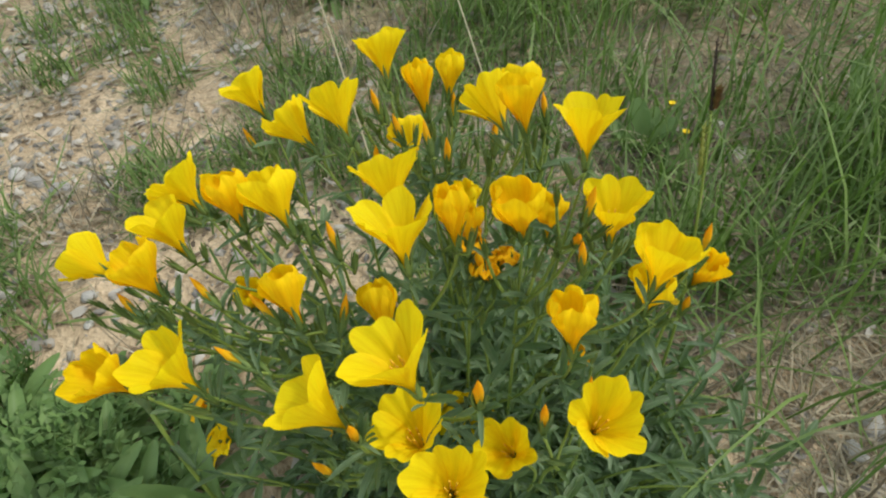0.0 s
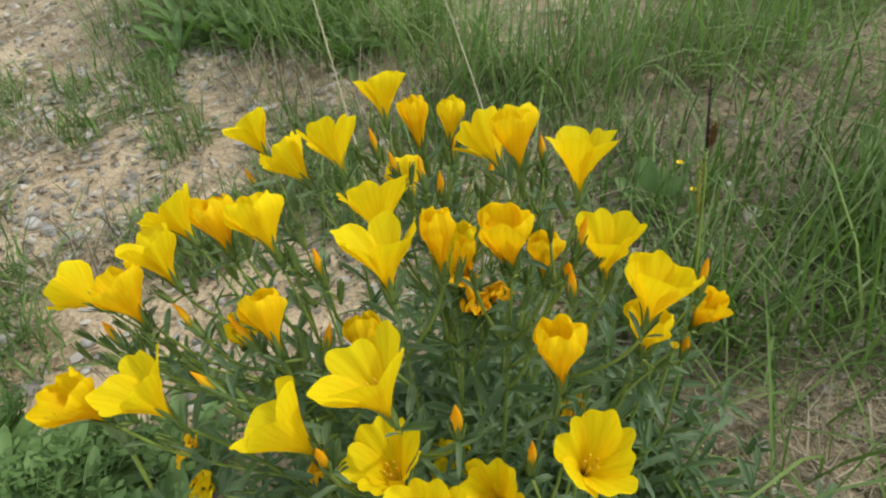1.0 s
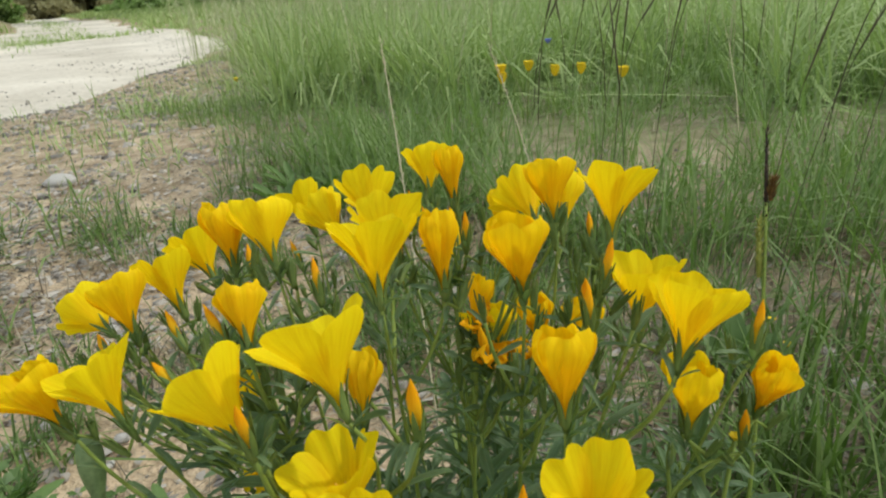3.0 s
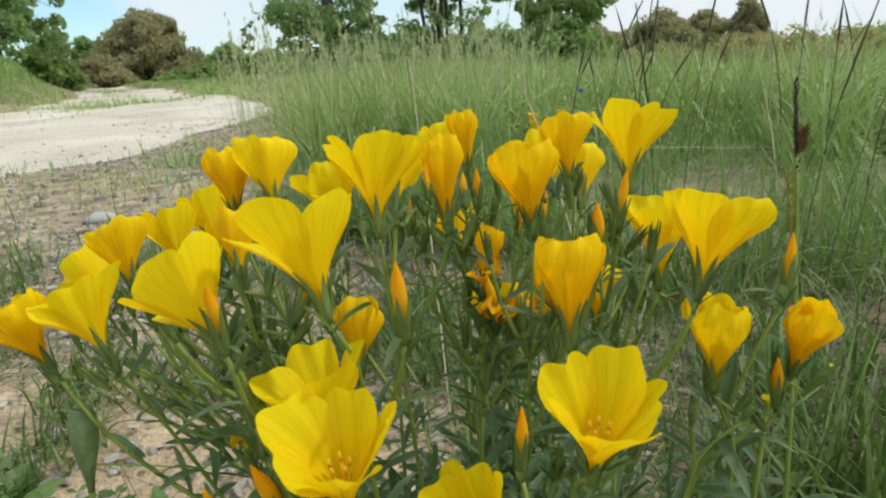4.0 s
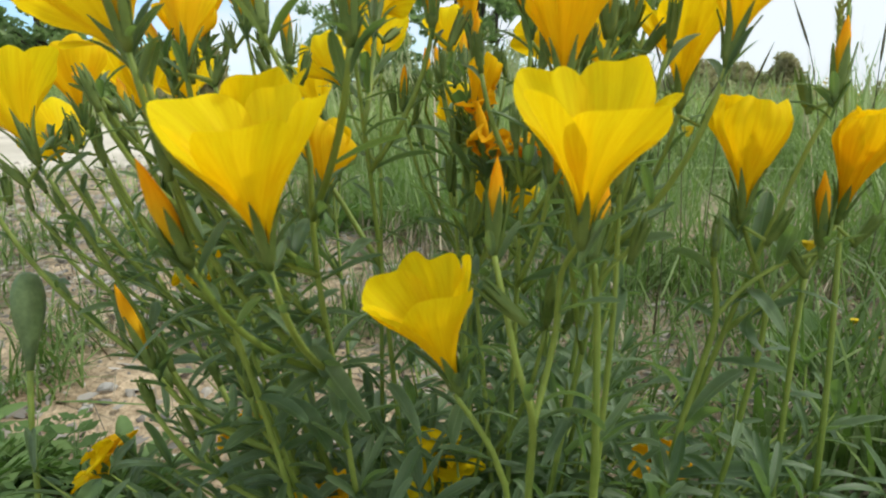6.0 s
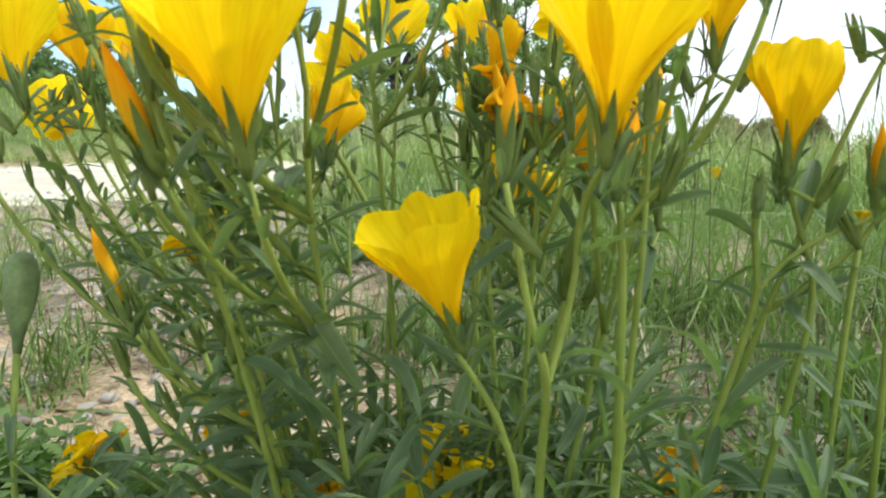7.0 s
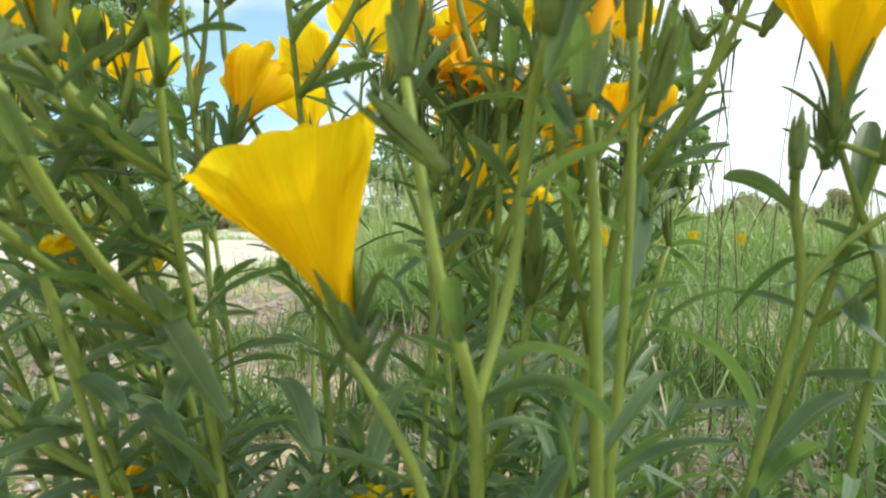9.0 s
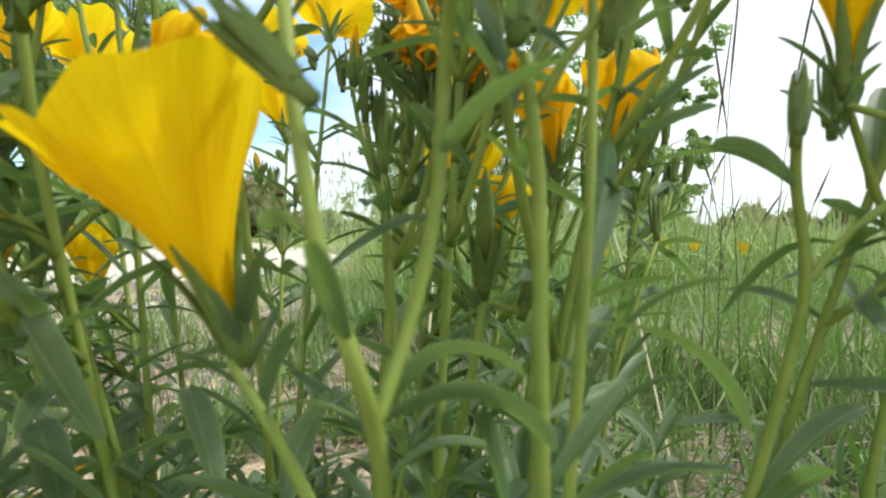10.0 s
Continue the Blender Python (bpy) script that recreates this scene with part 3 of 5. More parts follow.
thing("meadow_grass", "meadow grass further off coloured as if sunlit", "grass", kind="stuff",
      me=big_mesh("meadow_grass", *blades(mid_meadow, 0.16, 0.40, 0.004, 0.012, 0.30, 0.55, 4, (0.4 + 0.6 * ease(0, 5, meadow_side(mid_meadow[:, 0], mid_meadow[:, 1]))) * (1 - 0.3 * ease(-1.5, 1.0, mid_meadow[:, 0]))), MEADOW_SUNLIT))
off_track = lambda x, y: np.clip(ease(0.2, 0.95, np.abs(track_distance(x, y)) - half_width(y) + 0.15 * wobble(x, y, 2.1)) + ease(2.0, 3.2, y), 0.12, 1)
verge_keep = lambda x, y: np.where(np.abs(track_distance(x, y)) > half_width(y), 0.08 + 0.92 * tufty(x, y, 3.4, 4) * ease(-0.6, 0.3, wobble(x, y, 1.3, 2)), 0) * np.clip(1.3 - np.maximum(meadow_side(x, y), 0), 0.3, 1) * ease(0.3, 1.2, -x) * off_track(x, y)
thing("verge_grass", "short grass on the verge of the track", "grass", kind="stuff",
      me=big_mesh("verge_grass", *blades(scatter(90000, -7, -0.25, 0.3, 8, verge_keep), 0.012, 0.055, 0.002, 0.006, 0.4, 0.5, 3), MEADOW_SUNLIT))
patches = lambda x, y: np.where(np.abs(track_distance(x, y)) > half_width(y), 1, 0) * (0.05 + 0.95 * tufty(x, y, 5.5, 2.2)) * ease(0.1, 0.7, np.hypot(x, y) - 0.25) * off_track(x, y)
thing("verge_grass", "short green grass patches on sandy soil", "grass", kind="stuff",
      me=big_mesh("verge_grass", *blades(scatter(46000, -2.6, 0.4, 0.2, 3.2, patches), 0.02, 0.075, 0.0018, 0.0042, 0.5, 0.5, 3), LUSH_SHADED))
thing("verge_grass", "sparse short grass behind the flowers", "grass", kind="stuff",
      me=big_mesh("verge_grass", *blades(scatter(26000, -2.4, 5, -5, -0.4, patches), 0.02, 0.09, 0.003, 0.007, 0.5, 0.5, 3), LUSH_SHADED))
strip = lambda x, y: np.clip(1.4 - np.abs(track_distance(x, y) - 0.1 - 0.12 * wobble(x, y, 3)) / 0.38, 0, 1) * (0.25 + 0.75 * tufty(x, y, 2.2, 0.6)) * ease(3.4, 5.0, y)
thing("track_grass", "grass strip growing between the wheel ruts", "grass", kind="stuff",
      me=big_mesh("track_grass", *blades(scatter(60000, -20, -2, 2, 18, strip) + np.array([0, 0, 0.045]), 0.03, 0.09, 0.007, 0.014, 0.4, 0.5, 3), MEADOW_SUNLIT))
ridge = lambda x, y: np.exp(-((y - 5.55 - 0.38 * (x + 6.0)) / 0.16) ** 2) * (0.4 + 0.6 * tufty(x, y, 2.6, 1.6))
thing("track_grass", "low grass strip along the bend of the track", "grass", kind="stuff",
      me=big_mesh("track_grass", *blades(scatter(26000, -11, -4.7, 3.4, 6.4, ridge) + np.array([0, 0, 0.045]), 0.03, 0.10, 0.007, 0.014, 0.4, 0.5, 3), MEADOW_SUNLIT))
bank = lambda x, y: ease(-0.15, 0.2, track_distance(x, y) - half_width(y) + 0.15 * wobble(x, y, 2.7))
thing("bank_grass", "lush grass on the bank beyond the track", "grass", kind="stuff",
      me=big_mesh("bank_grass", *blades(scatter(90000, -26, -5, 1.2, 22, bank), 0.07, 0.22, 0.012, 0.026, 0.3, 0.5, 3), BANK))
mound = lambda x, y: ease(-0.1, 0.35, -track_distance(x, y) - half_width(y) + 0.15 * wobble(x, y, 2.3)) * np.where(meadow_side(x, y) < 1.2, 1, 0.2)
thing("bank_grass", "short green grass beside the far track", "grass", kind="stuff",
      me=big_mesh("bank_grass", *blades(scatter(70000, -30, -4, 4.5, 30, mound), 0.05, 0.14, 0.02, 0.04, 0.35, 0.5, 3), MEADOW_SUNLIT))
far_keep = lambda x, y: np.clip(meadow_side(x, y), 0, 1) * 0.8
thing("far_grass", "long far meadow grass coloured as if sunlit", "grass", kind="stuff",
      me=big_mesh("far_grass", *blades(scatter(36000, -26, 26, 9, 42, far_keep), 0.15, 0.42, 0.02, 0.04, 0.2, 0.35, 3), MEADOW_SUNLIT))
thing("grass_stalks", "tall dry flowering grass stalks in the meadow", "grass", kind="stuff",
      me=big_mesh("grass_stalks", *blades(scatter(8000, -7, 6, 0.6, 10.0, inside), 0.20, 0.42, 0.0015, 0.0034, 0.12, 0.2, 5), PALE))
rt = random.Random(31)
clumps = [(rt.uniform(-0.75, 0.75), rt.uniform(0.50, 1.5), rt.uniform(0.03, 0.08), rt.randint(25, 60)) for _ in range(60)]
clumps = [c for c in clumps if meadow_side(c[0], c[1]) > 0.25]
thing("grass", "dense dark green grass tussocks in the meadow", "grass", kind="stuff",
      me=big_mesh("grass", *blades(tussock_points(clumps), 0.07, 0.19, 0.0018, 0.0036, 0.38, 0.5, 5), LUSH_SHADED))

# broad blades, lightened in colour for the sunlit part of the meadow
rt = random.Random(44)
clumps = [(rt.uniform(-2.4, 0.9), rt.uniform(1.35, 3.8), rt.uniform(0.05, 0.13), rt.randint(40, 90)) for _ in range(170)]
clumps = [c for c in clumps if meadow_side(c[0], c[1]) > 0.15]
thing("grass", "broad arching grass tussocks coloured as if sunlit", "grass", kind="stuff",
      me=big_mesh("grass", *blades(tussock_points(clumps), 0.14, 0.36, 0.004, 0.0095, 0.42, 0.6, 6), MEADOW_SUNLIT))
edge = lambda x, y: np.exp(-((meadow_side(x, y) + 0.25) / 0.45) ** 2) * ease(0.25, 0.75, tufty(x, y, 3.1, 6.4)) * np.where(np.abs(track_distance(x, y)) > half_width(y) + 0.1, off_track(x, y), 0)
thing("verge_grass", "low green grass between track and meadow", "grass", kind="stuff",
      me=big_mesh("verge_grass", *blades(scatter(24000, -3.6, -0.5, 0.75, 4.2, edge), 0.03, 0.11, 0.0025, 0.0065, 0.5, 0.6, 4), MEADOW_SUNLIT))


def seed_grass(n, az0, az1, r0, r1, h0, h1):
    """Stalks with loose seed heads in a wedge of the meadow."""
    az, r = np.radians(RNG.uniform(az0, az1, n)), r0 + (r1 - r0) * RNG.random(n) ** 0.8
    x, y = r * np.sin(az), r * np.cos(az)
    root = np.stack([x, y, height(x, y)], -1)
    ln, face, lean, bend = RNG.uniform(h0, h1, n), RNG.uniform(0, 6.28, n), np.abs(RNG.normal(0, 0.10, n)), np.abs(RNG.normal(0, 0.16, n))
    v0, q0 = ribbons(root, ln, RNG.uniform(0.0016, 0.003, n), face, lean, bend, 5)
    m = 16
    s_ = RNG.uniform(0.72, 1.0, (n, m))
    out = (lean[:, None] * s_ + bend[:, None] * s_ ** 2) * ln[:, None]
    up = ln[:, None] * s_ * np.sqrt(1 - np.minimum(0.97, (lean[:, None] + bend[:, None] * s_) ** 2 * 0.8))
    p = np.stack([root[:, 0:1] + np.cos(face)[:, None] * out, root[:, 1:2] + np.sin(face)[:, None] * out, root[:, 2:3] + up], -1).reshape(-1, 3)
    k = len(p)
    v1, q1 = ribbons(p, RNG.uniform(0.012, 0.03, k), RNG.uniform(0.003, 0.006, k), RNG.uniform(0, 6.28, k), RNG.uniform(0.15, 0.6, k), np.zeros(k), 3, 0.9)
    return np.concatenate([v0, v1]), np.concatenate([q0, q1 + len(v0)])


# pale seed heads, with the meadow's sunlight added to their colour
SEED = material("seed_head", (0.30, 0.36, 0.17), (0.66, 0.66, 0.42), 8, 0.65, 0.1, 0.001, (0.5, 0.55, 0.25), 0.3, 0.85, "island")
thing("seeding_grass", "tall pale green grass with loose seed heads", "grass", kind="stuff", me=big_mesh("seeding_grass", *seed_grass(520, -42, -14, 1.5, 4.5, 0.30, 0.50), SEED))
thing("seeding_grass", "tall grass with seed heads in the meadow", "grass", kind="stuff", me=big_mesh("seeding_grass", *seed_grass(150, -14, 14, 1.6, 6.0, 0.22, 0.38), SEED))
thing("dry_tussock", "bleached dry grass tussocks on bare soil", "dry grass", kind="stuff",
      me=big_mesh("dry_tussock", *blades(tussock_points([(-0.34, 0.08, 0.05, 130), (-0.29, 0.42, 0.07, 200), (-0.12, 0.38, 0.06, 120), (0.15, 0.20, 0.12, 130), (0.24, -0.03, 0.11, 40),
                                                         (0.20, 0.32, 0.12, 110), (-0.55, 0.22, 0.08, 90), (-0.24, 0.2, 0.06, 60), (0.3, 0.12, 0.1, 60), (0.28, -0.1, 0.07, 60)]),
                                         0.03, 0.085, 0.0008, 0.0018, 0.8, 0.35, 5), STRAW))
tufts = [(-0.30, 0.13), (-0.26, 0.10), (-0.22, 0.17), (-0.16, 0.22), (-0.12, 0.17), (-0.50, 0.30), (-0.44, 0.36), (-0.36, 0.29), (-0.56, 0.42), (-0.35, -0.03), (-0.40, 0.04), (-0.47, 0.44), (-0.20, 0.30), (-0.06, 0.30)]
thing("grass", "short green grass tufts on tan soil", "grass", kind="stuff",
      me=big_mesh("grass", *blades(tussock_points([(x, y, 0.04, 110) for x, y in tufts]), 0.02, 0.062, 0.0014, 0.0028, 0.6, 0.5, 4), GRASS))


# ---- the yellow flax plant ----
def leaf_mesh(name, mat, seed, width=0.2, droop=0.25, fold=0.55, n=7):
    """A lance-shaped leaf of length 1 along x, folded along its midrib and arching over."""
    rnd = random.Random(seed)
    twist, sway = rnd.uniform(-0.5, 0.5), rnd.uniform(-0.08, 0.08)
    droop *= rnd.uniform(0.2, 1.7)
    verts, uvs, cols = [], [], (-1, -0.5, 0, 0.5, 1)
    for i in range(n):
        s = math.sin(1.5708 * i / (n - 1)) ** 1.15
        w = width * 0.5 * (0.3 + 0.7 * math.sin(1.5708 * min(1, s / 0.6))) * math.sqrt(max(0.0, 1 - max(0, (s - 0.55) / 0.45) ** 2.4)) + 0.003
        for u in cols:
            uvs.append(((u + 1) / 2, s))
            y, z = u * w, fold * w * abs(u) ** 1.5
            c, d = math.cos(twist * s), math.sin(twist * s)
            verts.append((s * (1 - 0.25 * droop * s), sway * s * s + y * c - z * d, y * d + z * c - droop * s * s))
    return mesh_from(name, verts, strip_faces(n, 5), mat, uvs)


LEAVES = [leaf_mesh("leaf", LEAF, i, 0.14 + 0.025 * (i % 4), (0.15, 0.35, 0.65)[i % 3]) for i in range(9)]


def sepals(count, length, width, radius, flare, rnd, close=0.0):
    """A ring of pointed sepals round the axis, with the little cup that bears them."""
    pieces = [tube([(0, 0, -0.0045), (0, 0, -0.002), (0, 0, 0.001)], [0.0008, radius * 0.85, radius * 0.7], 7)]
    for k in range(count):
        a = 2 * math.pi * (k + rnd.uniform(-0.12, 0.12)) / count
        l, verts = length * rnd.uniform(0.85, 1.2), []
        for i in range(5):
            s = i / 4
            w = width * (0.55 + 0.9 * s * (1 - s) * 2) * (1 - s ** 3) + 0.00012
            r = radius * (0.8 + 0.35 * math.sin(s * 2.6)) + flare * l * s ** 2.5
            r *= 1 - close * s ** 2.2
            for u in (-1, 0, 1):
                b = a + u * w / max(r, 0.001) * 0.5
                rr = r + (0 if u else 0.0004)
                verts.append((rr * math.cos(b), rr * math.sin(b), -0.0025 + l * s))
        pieces.append((verts, strip_faces(5, 3)))
    return join(pieces)


def petal(k, rim, tall, half, curl, rnd):
    """One petal of a funnel flower: a narrow claw that widens into a rounded, ruffled lobe, flatter than the funnel."""
    nu, nv = 21, 17
    verts, uvs = [], []
    ph1, ph2, amp = rnd.uniform(0, 6.28), rnd.uniform(0, 6.28), rnd.uniform(0.6, 1.6)
    own, long = rnd.uniform(0.90, 1.12), rnd.uniform(0.93, 1.07)
    skew, notch = rnd.uniform(-0.03, 0.07), rnd.uniform(0.0, 0.014)
    back = curl * rnd.uniform(0.1, 1.9)
    turn = rnd.uniform(-0.07, 0.07)
    open_ = min(1.0, max(0.0, (rim - 0.0075) / 0.0060))
    peak = 0.70 + 0.38 * open_ + rnd.uniform(-0.03, 0.05)
    for j in range(nv):
        v = j / (nv - 1)
        for i in range(nu):
            u = 2 * i / (nu - 1) - 1
            top = 1 - (0.34 + 0.12 * open_) * abs(u) ** 3.0 + skew * u - notch * math.exp(-(u / 0.22) ** 2) + 0.006 * math.sin(5 * u + ph2)
            s = 1.04 * v * top
            e = max(0.0, (s - 0.06) / 0.98)
            r = 0.0013 + (rim * own - 0.0013) * math.sin(1.5708 * min(1.4, (e / peak)) ** 1.42)
            away = max(0.0, s - 0.55) ** 2
            r += back * 4.6 * rim * away
            z = tall * long * (1.13 * s - 0.12 * s ** 3) - back * 2.0 * tall * away
            lobe = min(1.0, s * 1.5) ** 2
            da = math.radians(half) * u * (0.55 + 0.45 * min(1, s * 2.2))
            r *= (1 + 0.10 * u * min(1.0, 1.6 * s)) / math.cos(0.55 * da * lobe)
            r += 0.00016 * s * math.sin(9 * u + ph2)
            r += 0.0009 * amp * s ** 2 * math.sin(4.2 * u + ph1) + 0.0003 * amp * lobe * s ** 3 * math.sin(9.5 * u + ph2) - 0.0009 * s * math.exp(-(u / 0.16) ** 2)
            z += 0.0004 * amp * s ** 3 * math.sin(5.5 * u + ph2)
            a = 2 * math.pi * k / 5 + turn + da + 0.22 * s
            verts.append((r * math.cos(a), r * math.sin(a), z))
            uvs.append(((u + 1) / 2, v))
    return verts, strip_faces(nv, nu), uvs


ROOT = Vector((0.020, -0.115, 0.0))
plant = thing("flax_plant", "bushy flax plant with bright yellow funnel flowers", "flax plant", ROOT)
plant.matrix_basis = Matrix.Translation(ROOT)
HOME = Matrix.Translation(-ROOT)
cups = []        # (middle of an open flower, its radius)
stalks = []      # (base of a flower or bud, its axis)
rf = random.Random(21)


def upright(base, tip):
    """The pose at base whose z axis points to tip."""
    d = (Vector(tip) - Vector(base)).normalized()
    return Matrix.Translation(base) @ d.to_track_quat("Z", "Y").to_matrix().to_4x4() @ Matrix.Rotation(rf.uniform(0, 6.28), 4, "Z")


def bloom(base, mouth, rim, mat=PETAL, curl=0.09, label="", spin=0):
    """A five-petalled flower from its calyx at base to the middle of its mouth."""
    reach = (Vector(mouth) - Vector(base)).length
    tall = min(0.0255, max(0.0205, reach * 1.16))
    rim *= 0.80
    wide = rim / 0.015
    half = 45 + 26 * max(0, 1 - wide)
    v, f = sepals(5, 0.0112, 0.0022, 0.0017, 0.17 + 0.16 * wide, rf)
    fl = part("flower", mesh_from("flower", v, f, SEPAL), plant, label, HOME @ upright(base, mouth) @ Matrix.Rotation(radians(spin), 4, "Z"))
    for k in range(5):
        v, f, uv = petal(k, rim, tall, half, curl, rf)
        part("petal", mesh_from("petal", v, f, mat, uv), fl)
    pieces = []
    for k in range(5):
        a = 2 * math.pi * k / 5 + 0.6
        tip = (0.0022 * math.cos(a), 0.0022 * math.sin(a), tall * 0.52)
        pieces.append(tube([(0.0005 * math.cos(a), 0.0005 * math.sin(a), 0.001), tip], [0.00022, 0.00022], 4))
        pieces.append(tube([tip, (tip[0] * 1.1, tip[1] * 1.1, tip[2] + 0.0022)], [0.0005, 0.0003], 5))
    part("pistil", mesh_from("pistil", *join(pieces), ANTHER), fl)
    cups.append((Vector(base).lerp(Vector(mouth), 0.75), max(0.011, rim) + 0.004))
    stalks.append((Vector(base), (Vector(mouth) - Vector(base)).normalized()))
    return fl


def bud(base, tip, girth=0.00145, mat=BUD, label=""):
    """A pointed, twisted bud held in narrow sepals."""
    m = upright(base, tip)
    l = max(0.012, (Vector(tip) - Vector(base)).length * 1.08)
    n, verts, uvs = 9, [], []
    for i in range(8):
        s = i / 7
        r = girth * (0.5 + 1.5 * s * (1 - s) * 1.5) * (1 - s ** 5) + 0.0001
        for k in range(n):
            a = 2 * math.pi * k / n + 1.6 * s
            rr = r * (1 + 0.13 * math.cos(5 * (a - 1.6 * s)))
            verts.append((rr * math.cos(a), rr * math.sin(a), l * s))
            uvs.append((k / n * 2, s))
    b = part("bud", mesh_from("bud", verts, strip_faces(8, n, True), mat, uvs), plant, label, HOME @ m)
    v, f = sepals(5, l * rf.uniform(0.62, 0.82), 0.0022, girth * 1.16, 0.09, rf)
    part("calyx", mesh_from("calyx", v, f, SEPAL), b)
    stalks.append((Vector(base), (Vector(tip) - Vector(base)).normalized()))


def green_bud(base, tip):
    """A young bud still shut in its sepals."""
    v, f = join([sepals(5, rf.uniform(0.0075, 0.0105), 0.0014, 0.00105, 0.11, rf, 0.45),
                 tube([(0, 0, -0.001), (0, 0, 0.002), (0, 0, 0.0045), (0, 0, 0.0068)], [0.0007, 0.00085, 0.0006, 0.0002], 6)])
    part("green_bud", mesh_from("green_bud", v, f, SEPAL), plant, "", HOME @ upright(base, tip))


# the back of the clump
bloom((-0.027, -0.011, 0.211), (-0.031, 0.000, 0.230), 0.0135)
bloom((-0.001, -0.050, 0.220), (-0.004, -0.046, 0.241), 0.0065, PETAL_GOLD)
bloom((0.000, 0.020, 0.180), (0.001, 0.028, 0.200), 0.0095)
bloom((0.036, -0.054, 0.214), (0.026, -0.036, 0.222), 0.0145)
bloom((0.045, -0.060, 0.218), (0.041, -0.053, 0.238), 0.0115, PETAL_GOLD)
bloom((0.044, -0.028, 0.203), (0.041, -0.015, 0.219), 0.0110)
bloom((0.070, -0.083, 0.222), (0.069, -0.074, 0.244), 0.0158)
bloom((-0.098, -0.012, 0.188), (-0.108, -0.008, 0.207), 0.0150)
bloom((-0.057, -0.055, 0.201), (-0.073, -0.045, 0.214), 0.0140)
bloom((-0.039, -0.055, 0.209), (-0.050, -0.041, 0.227), 0.0170)
bloom((-0.010, -0.040, 0.182), (-0.018, -0.025, 0.194), 0.0110)
# the middle
bloom((-0.005, -0.115, 0.218), (-0.011, -0.101, 0.232), 0.0165)
bloom((0.003, -0.142, 0.219), (-0.001, -0.135, 0.240), 0.0175)
bloom((0.020, -0.128, 0.217), (0.018, -0.125, 0.239), 0.0070, PETAL_GOLD)
bloom((0.022, -0.103, 0.186), (0.024, -0.098, 0.204), 0.0050, PETAL_GOLD)
bloom((0.045, -0.120, 0.214), (0.043, -0.120, 0.237), 0.0107, PETAL_GOLD)
bloom((0.082, -0.102, 0.194), (0.082, -0.099, 0.216), 0.0145)
bloom((0.095, -0.136, 0.204), (0.098, -0.131, 0.224), 0.0130)
bloom((0.100, -0.117, 0.167), (0.1008, -0.118, 0.189), 0.0100)
bloom((0.123, -0.099, 0.165), (0.1265, -0.105, 0.187), 0.0080, PETAL_GOLD)
bloom((0.065, -0.160, 0.196), (0.063, -0.155, 0.218), 0.0098, PETAL_GOLD)
# the flowers that lean out over the bare soil
bloom((-0.139, -0.123, 0.179), (-0.158, -0.117, 0.185), 0.0140)
bloom((-0.105, -0.141, 0.191), (-0.113, -0.137, 0.210), 0.0115, PETAL_GOLD)
bloom((-0.103, -0.116, 0.189), (-0.112, -0.112, 0.208), 0.0155)
bloom((-0.104, -0.092, 0.194), (-0.116, -0.086, 0.209), 0.0150)
bloom((-0.069, -0.120, 0.215), (-0.073, -0.117, 0.235), 0.0095, PETAL_GOLD)
bloom((-0.046, -0.126, 0.220), (-0.054, -0.119, 0.238), 0.0110)
bloom((-0.077, -0.179, 0.183), (-0.088, -0.178, 0.201), 0.0160)
bloom((-0.109, -0.177, 0.175), (-0.116, -0.181, 0.195), 0.0120, PETAL_GOLD)
# the front
bloom((-0.010, -0.200, 0.203), (-0.024, -0.197, 0.217), 0.0164, PETAL, 0.06)
bloom((0.012, -0.189, 0.211), (0.004, -0.185, 0.230), 0.0175, PETAL, 0.08)
bloom((0.012, -0.192, 0.172), (0.008, -0.192, 0.193), 0.0166, PETAL, 0.08)
bloom((0.024, -0.206, 0.169), (0.025, -0.211, 0.192), 0.0158)
bloom((0.0455, -0.1735, 0.1345), (0.041, -0.180, 0.156), 0.0132, curl=0.12, spin=62)
bloom((0.074, -0.179, 0.171), (0.077, -0.184, 0.193), 0.0156, PETAL, 0.06)
bloom((-0.036, -0.161, 0.206), (-0.043, -0.152, 0.222), 0.0080, PETAL_GOLD)
bloom((-0.010, -0.140, 0.168), (-0.016, -0.128, 0.184), 0.0085, PETAL_GOLD)
# low flowers among the stems
bloom((0.0128, -0.065, 0.148), (0.0114, -0.060, 0.168), 0.0120)
bloom((0.0143, -0.040, 0.144), (0.0131, -0.036, 0.161), 0.0090)
bloom((0.0410, -0.066, 0.162), (0.0376, -0.066, 0.182), 0.0080, PETAL_GOLD)
bloom((0.0574, -0.072, 0.164), (0.0577, -0.068, 0.183), 0.0085, PETAL_GOLD)
bloom((-0.098, -0.096, 0.124), (-0.094, -0.099, 0.144), 0.0085)

bud((-0.029, -0.030, 0.204), (-0.032, -0.027, 0.217))
bud((0.004, 0.012, 0.172), (0.003, 0.020, 0.183))
bud((0.055, -0.014, 0.192), (0.053, -0.009, 0.204))
bud((0.001, -0.061, 0.209), (-0.002, -0.054, 0.219))
bud((0.011, -0.074, 0.211), (0.011, -0.073, 0.224))
bud((-0.026, -0.060, 0.195), (-0.025, -0.060, 0.208))
bud((-0.028, -0.128, 0.210), (-0.031, -0.124, 0.222))
bud((-0.080, -0.144, 0.193), (-0.088, -0.140, 0.203))
bud((-0.045, -0.161, 0.207), (-0.053, -0.158, 0.218))
bud((-0.116, -0.146, 0.183), (-0.127, -0.139, 0.188))
bud((-0.055, -0.176, 0.199), (-0.066, -0.172, 0.203))
bud((-0.025, -0.150, 0.190), (-0.023, -0.143, 0.201))
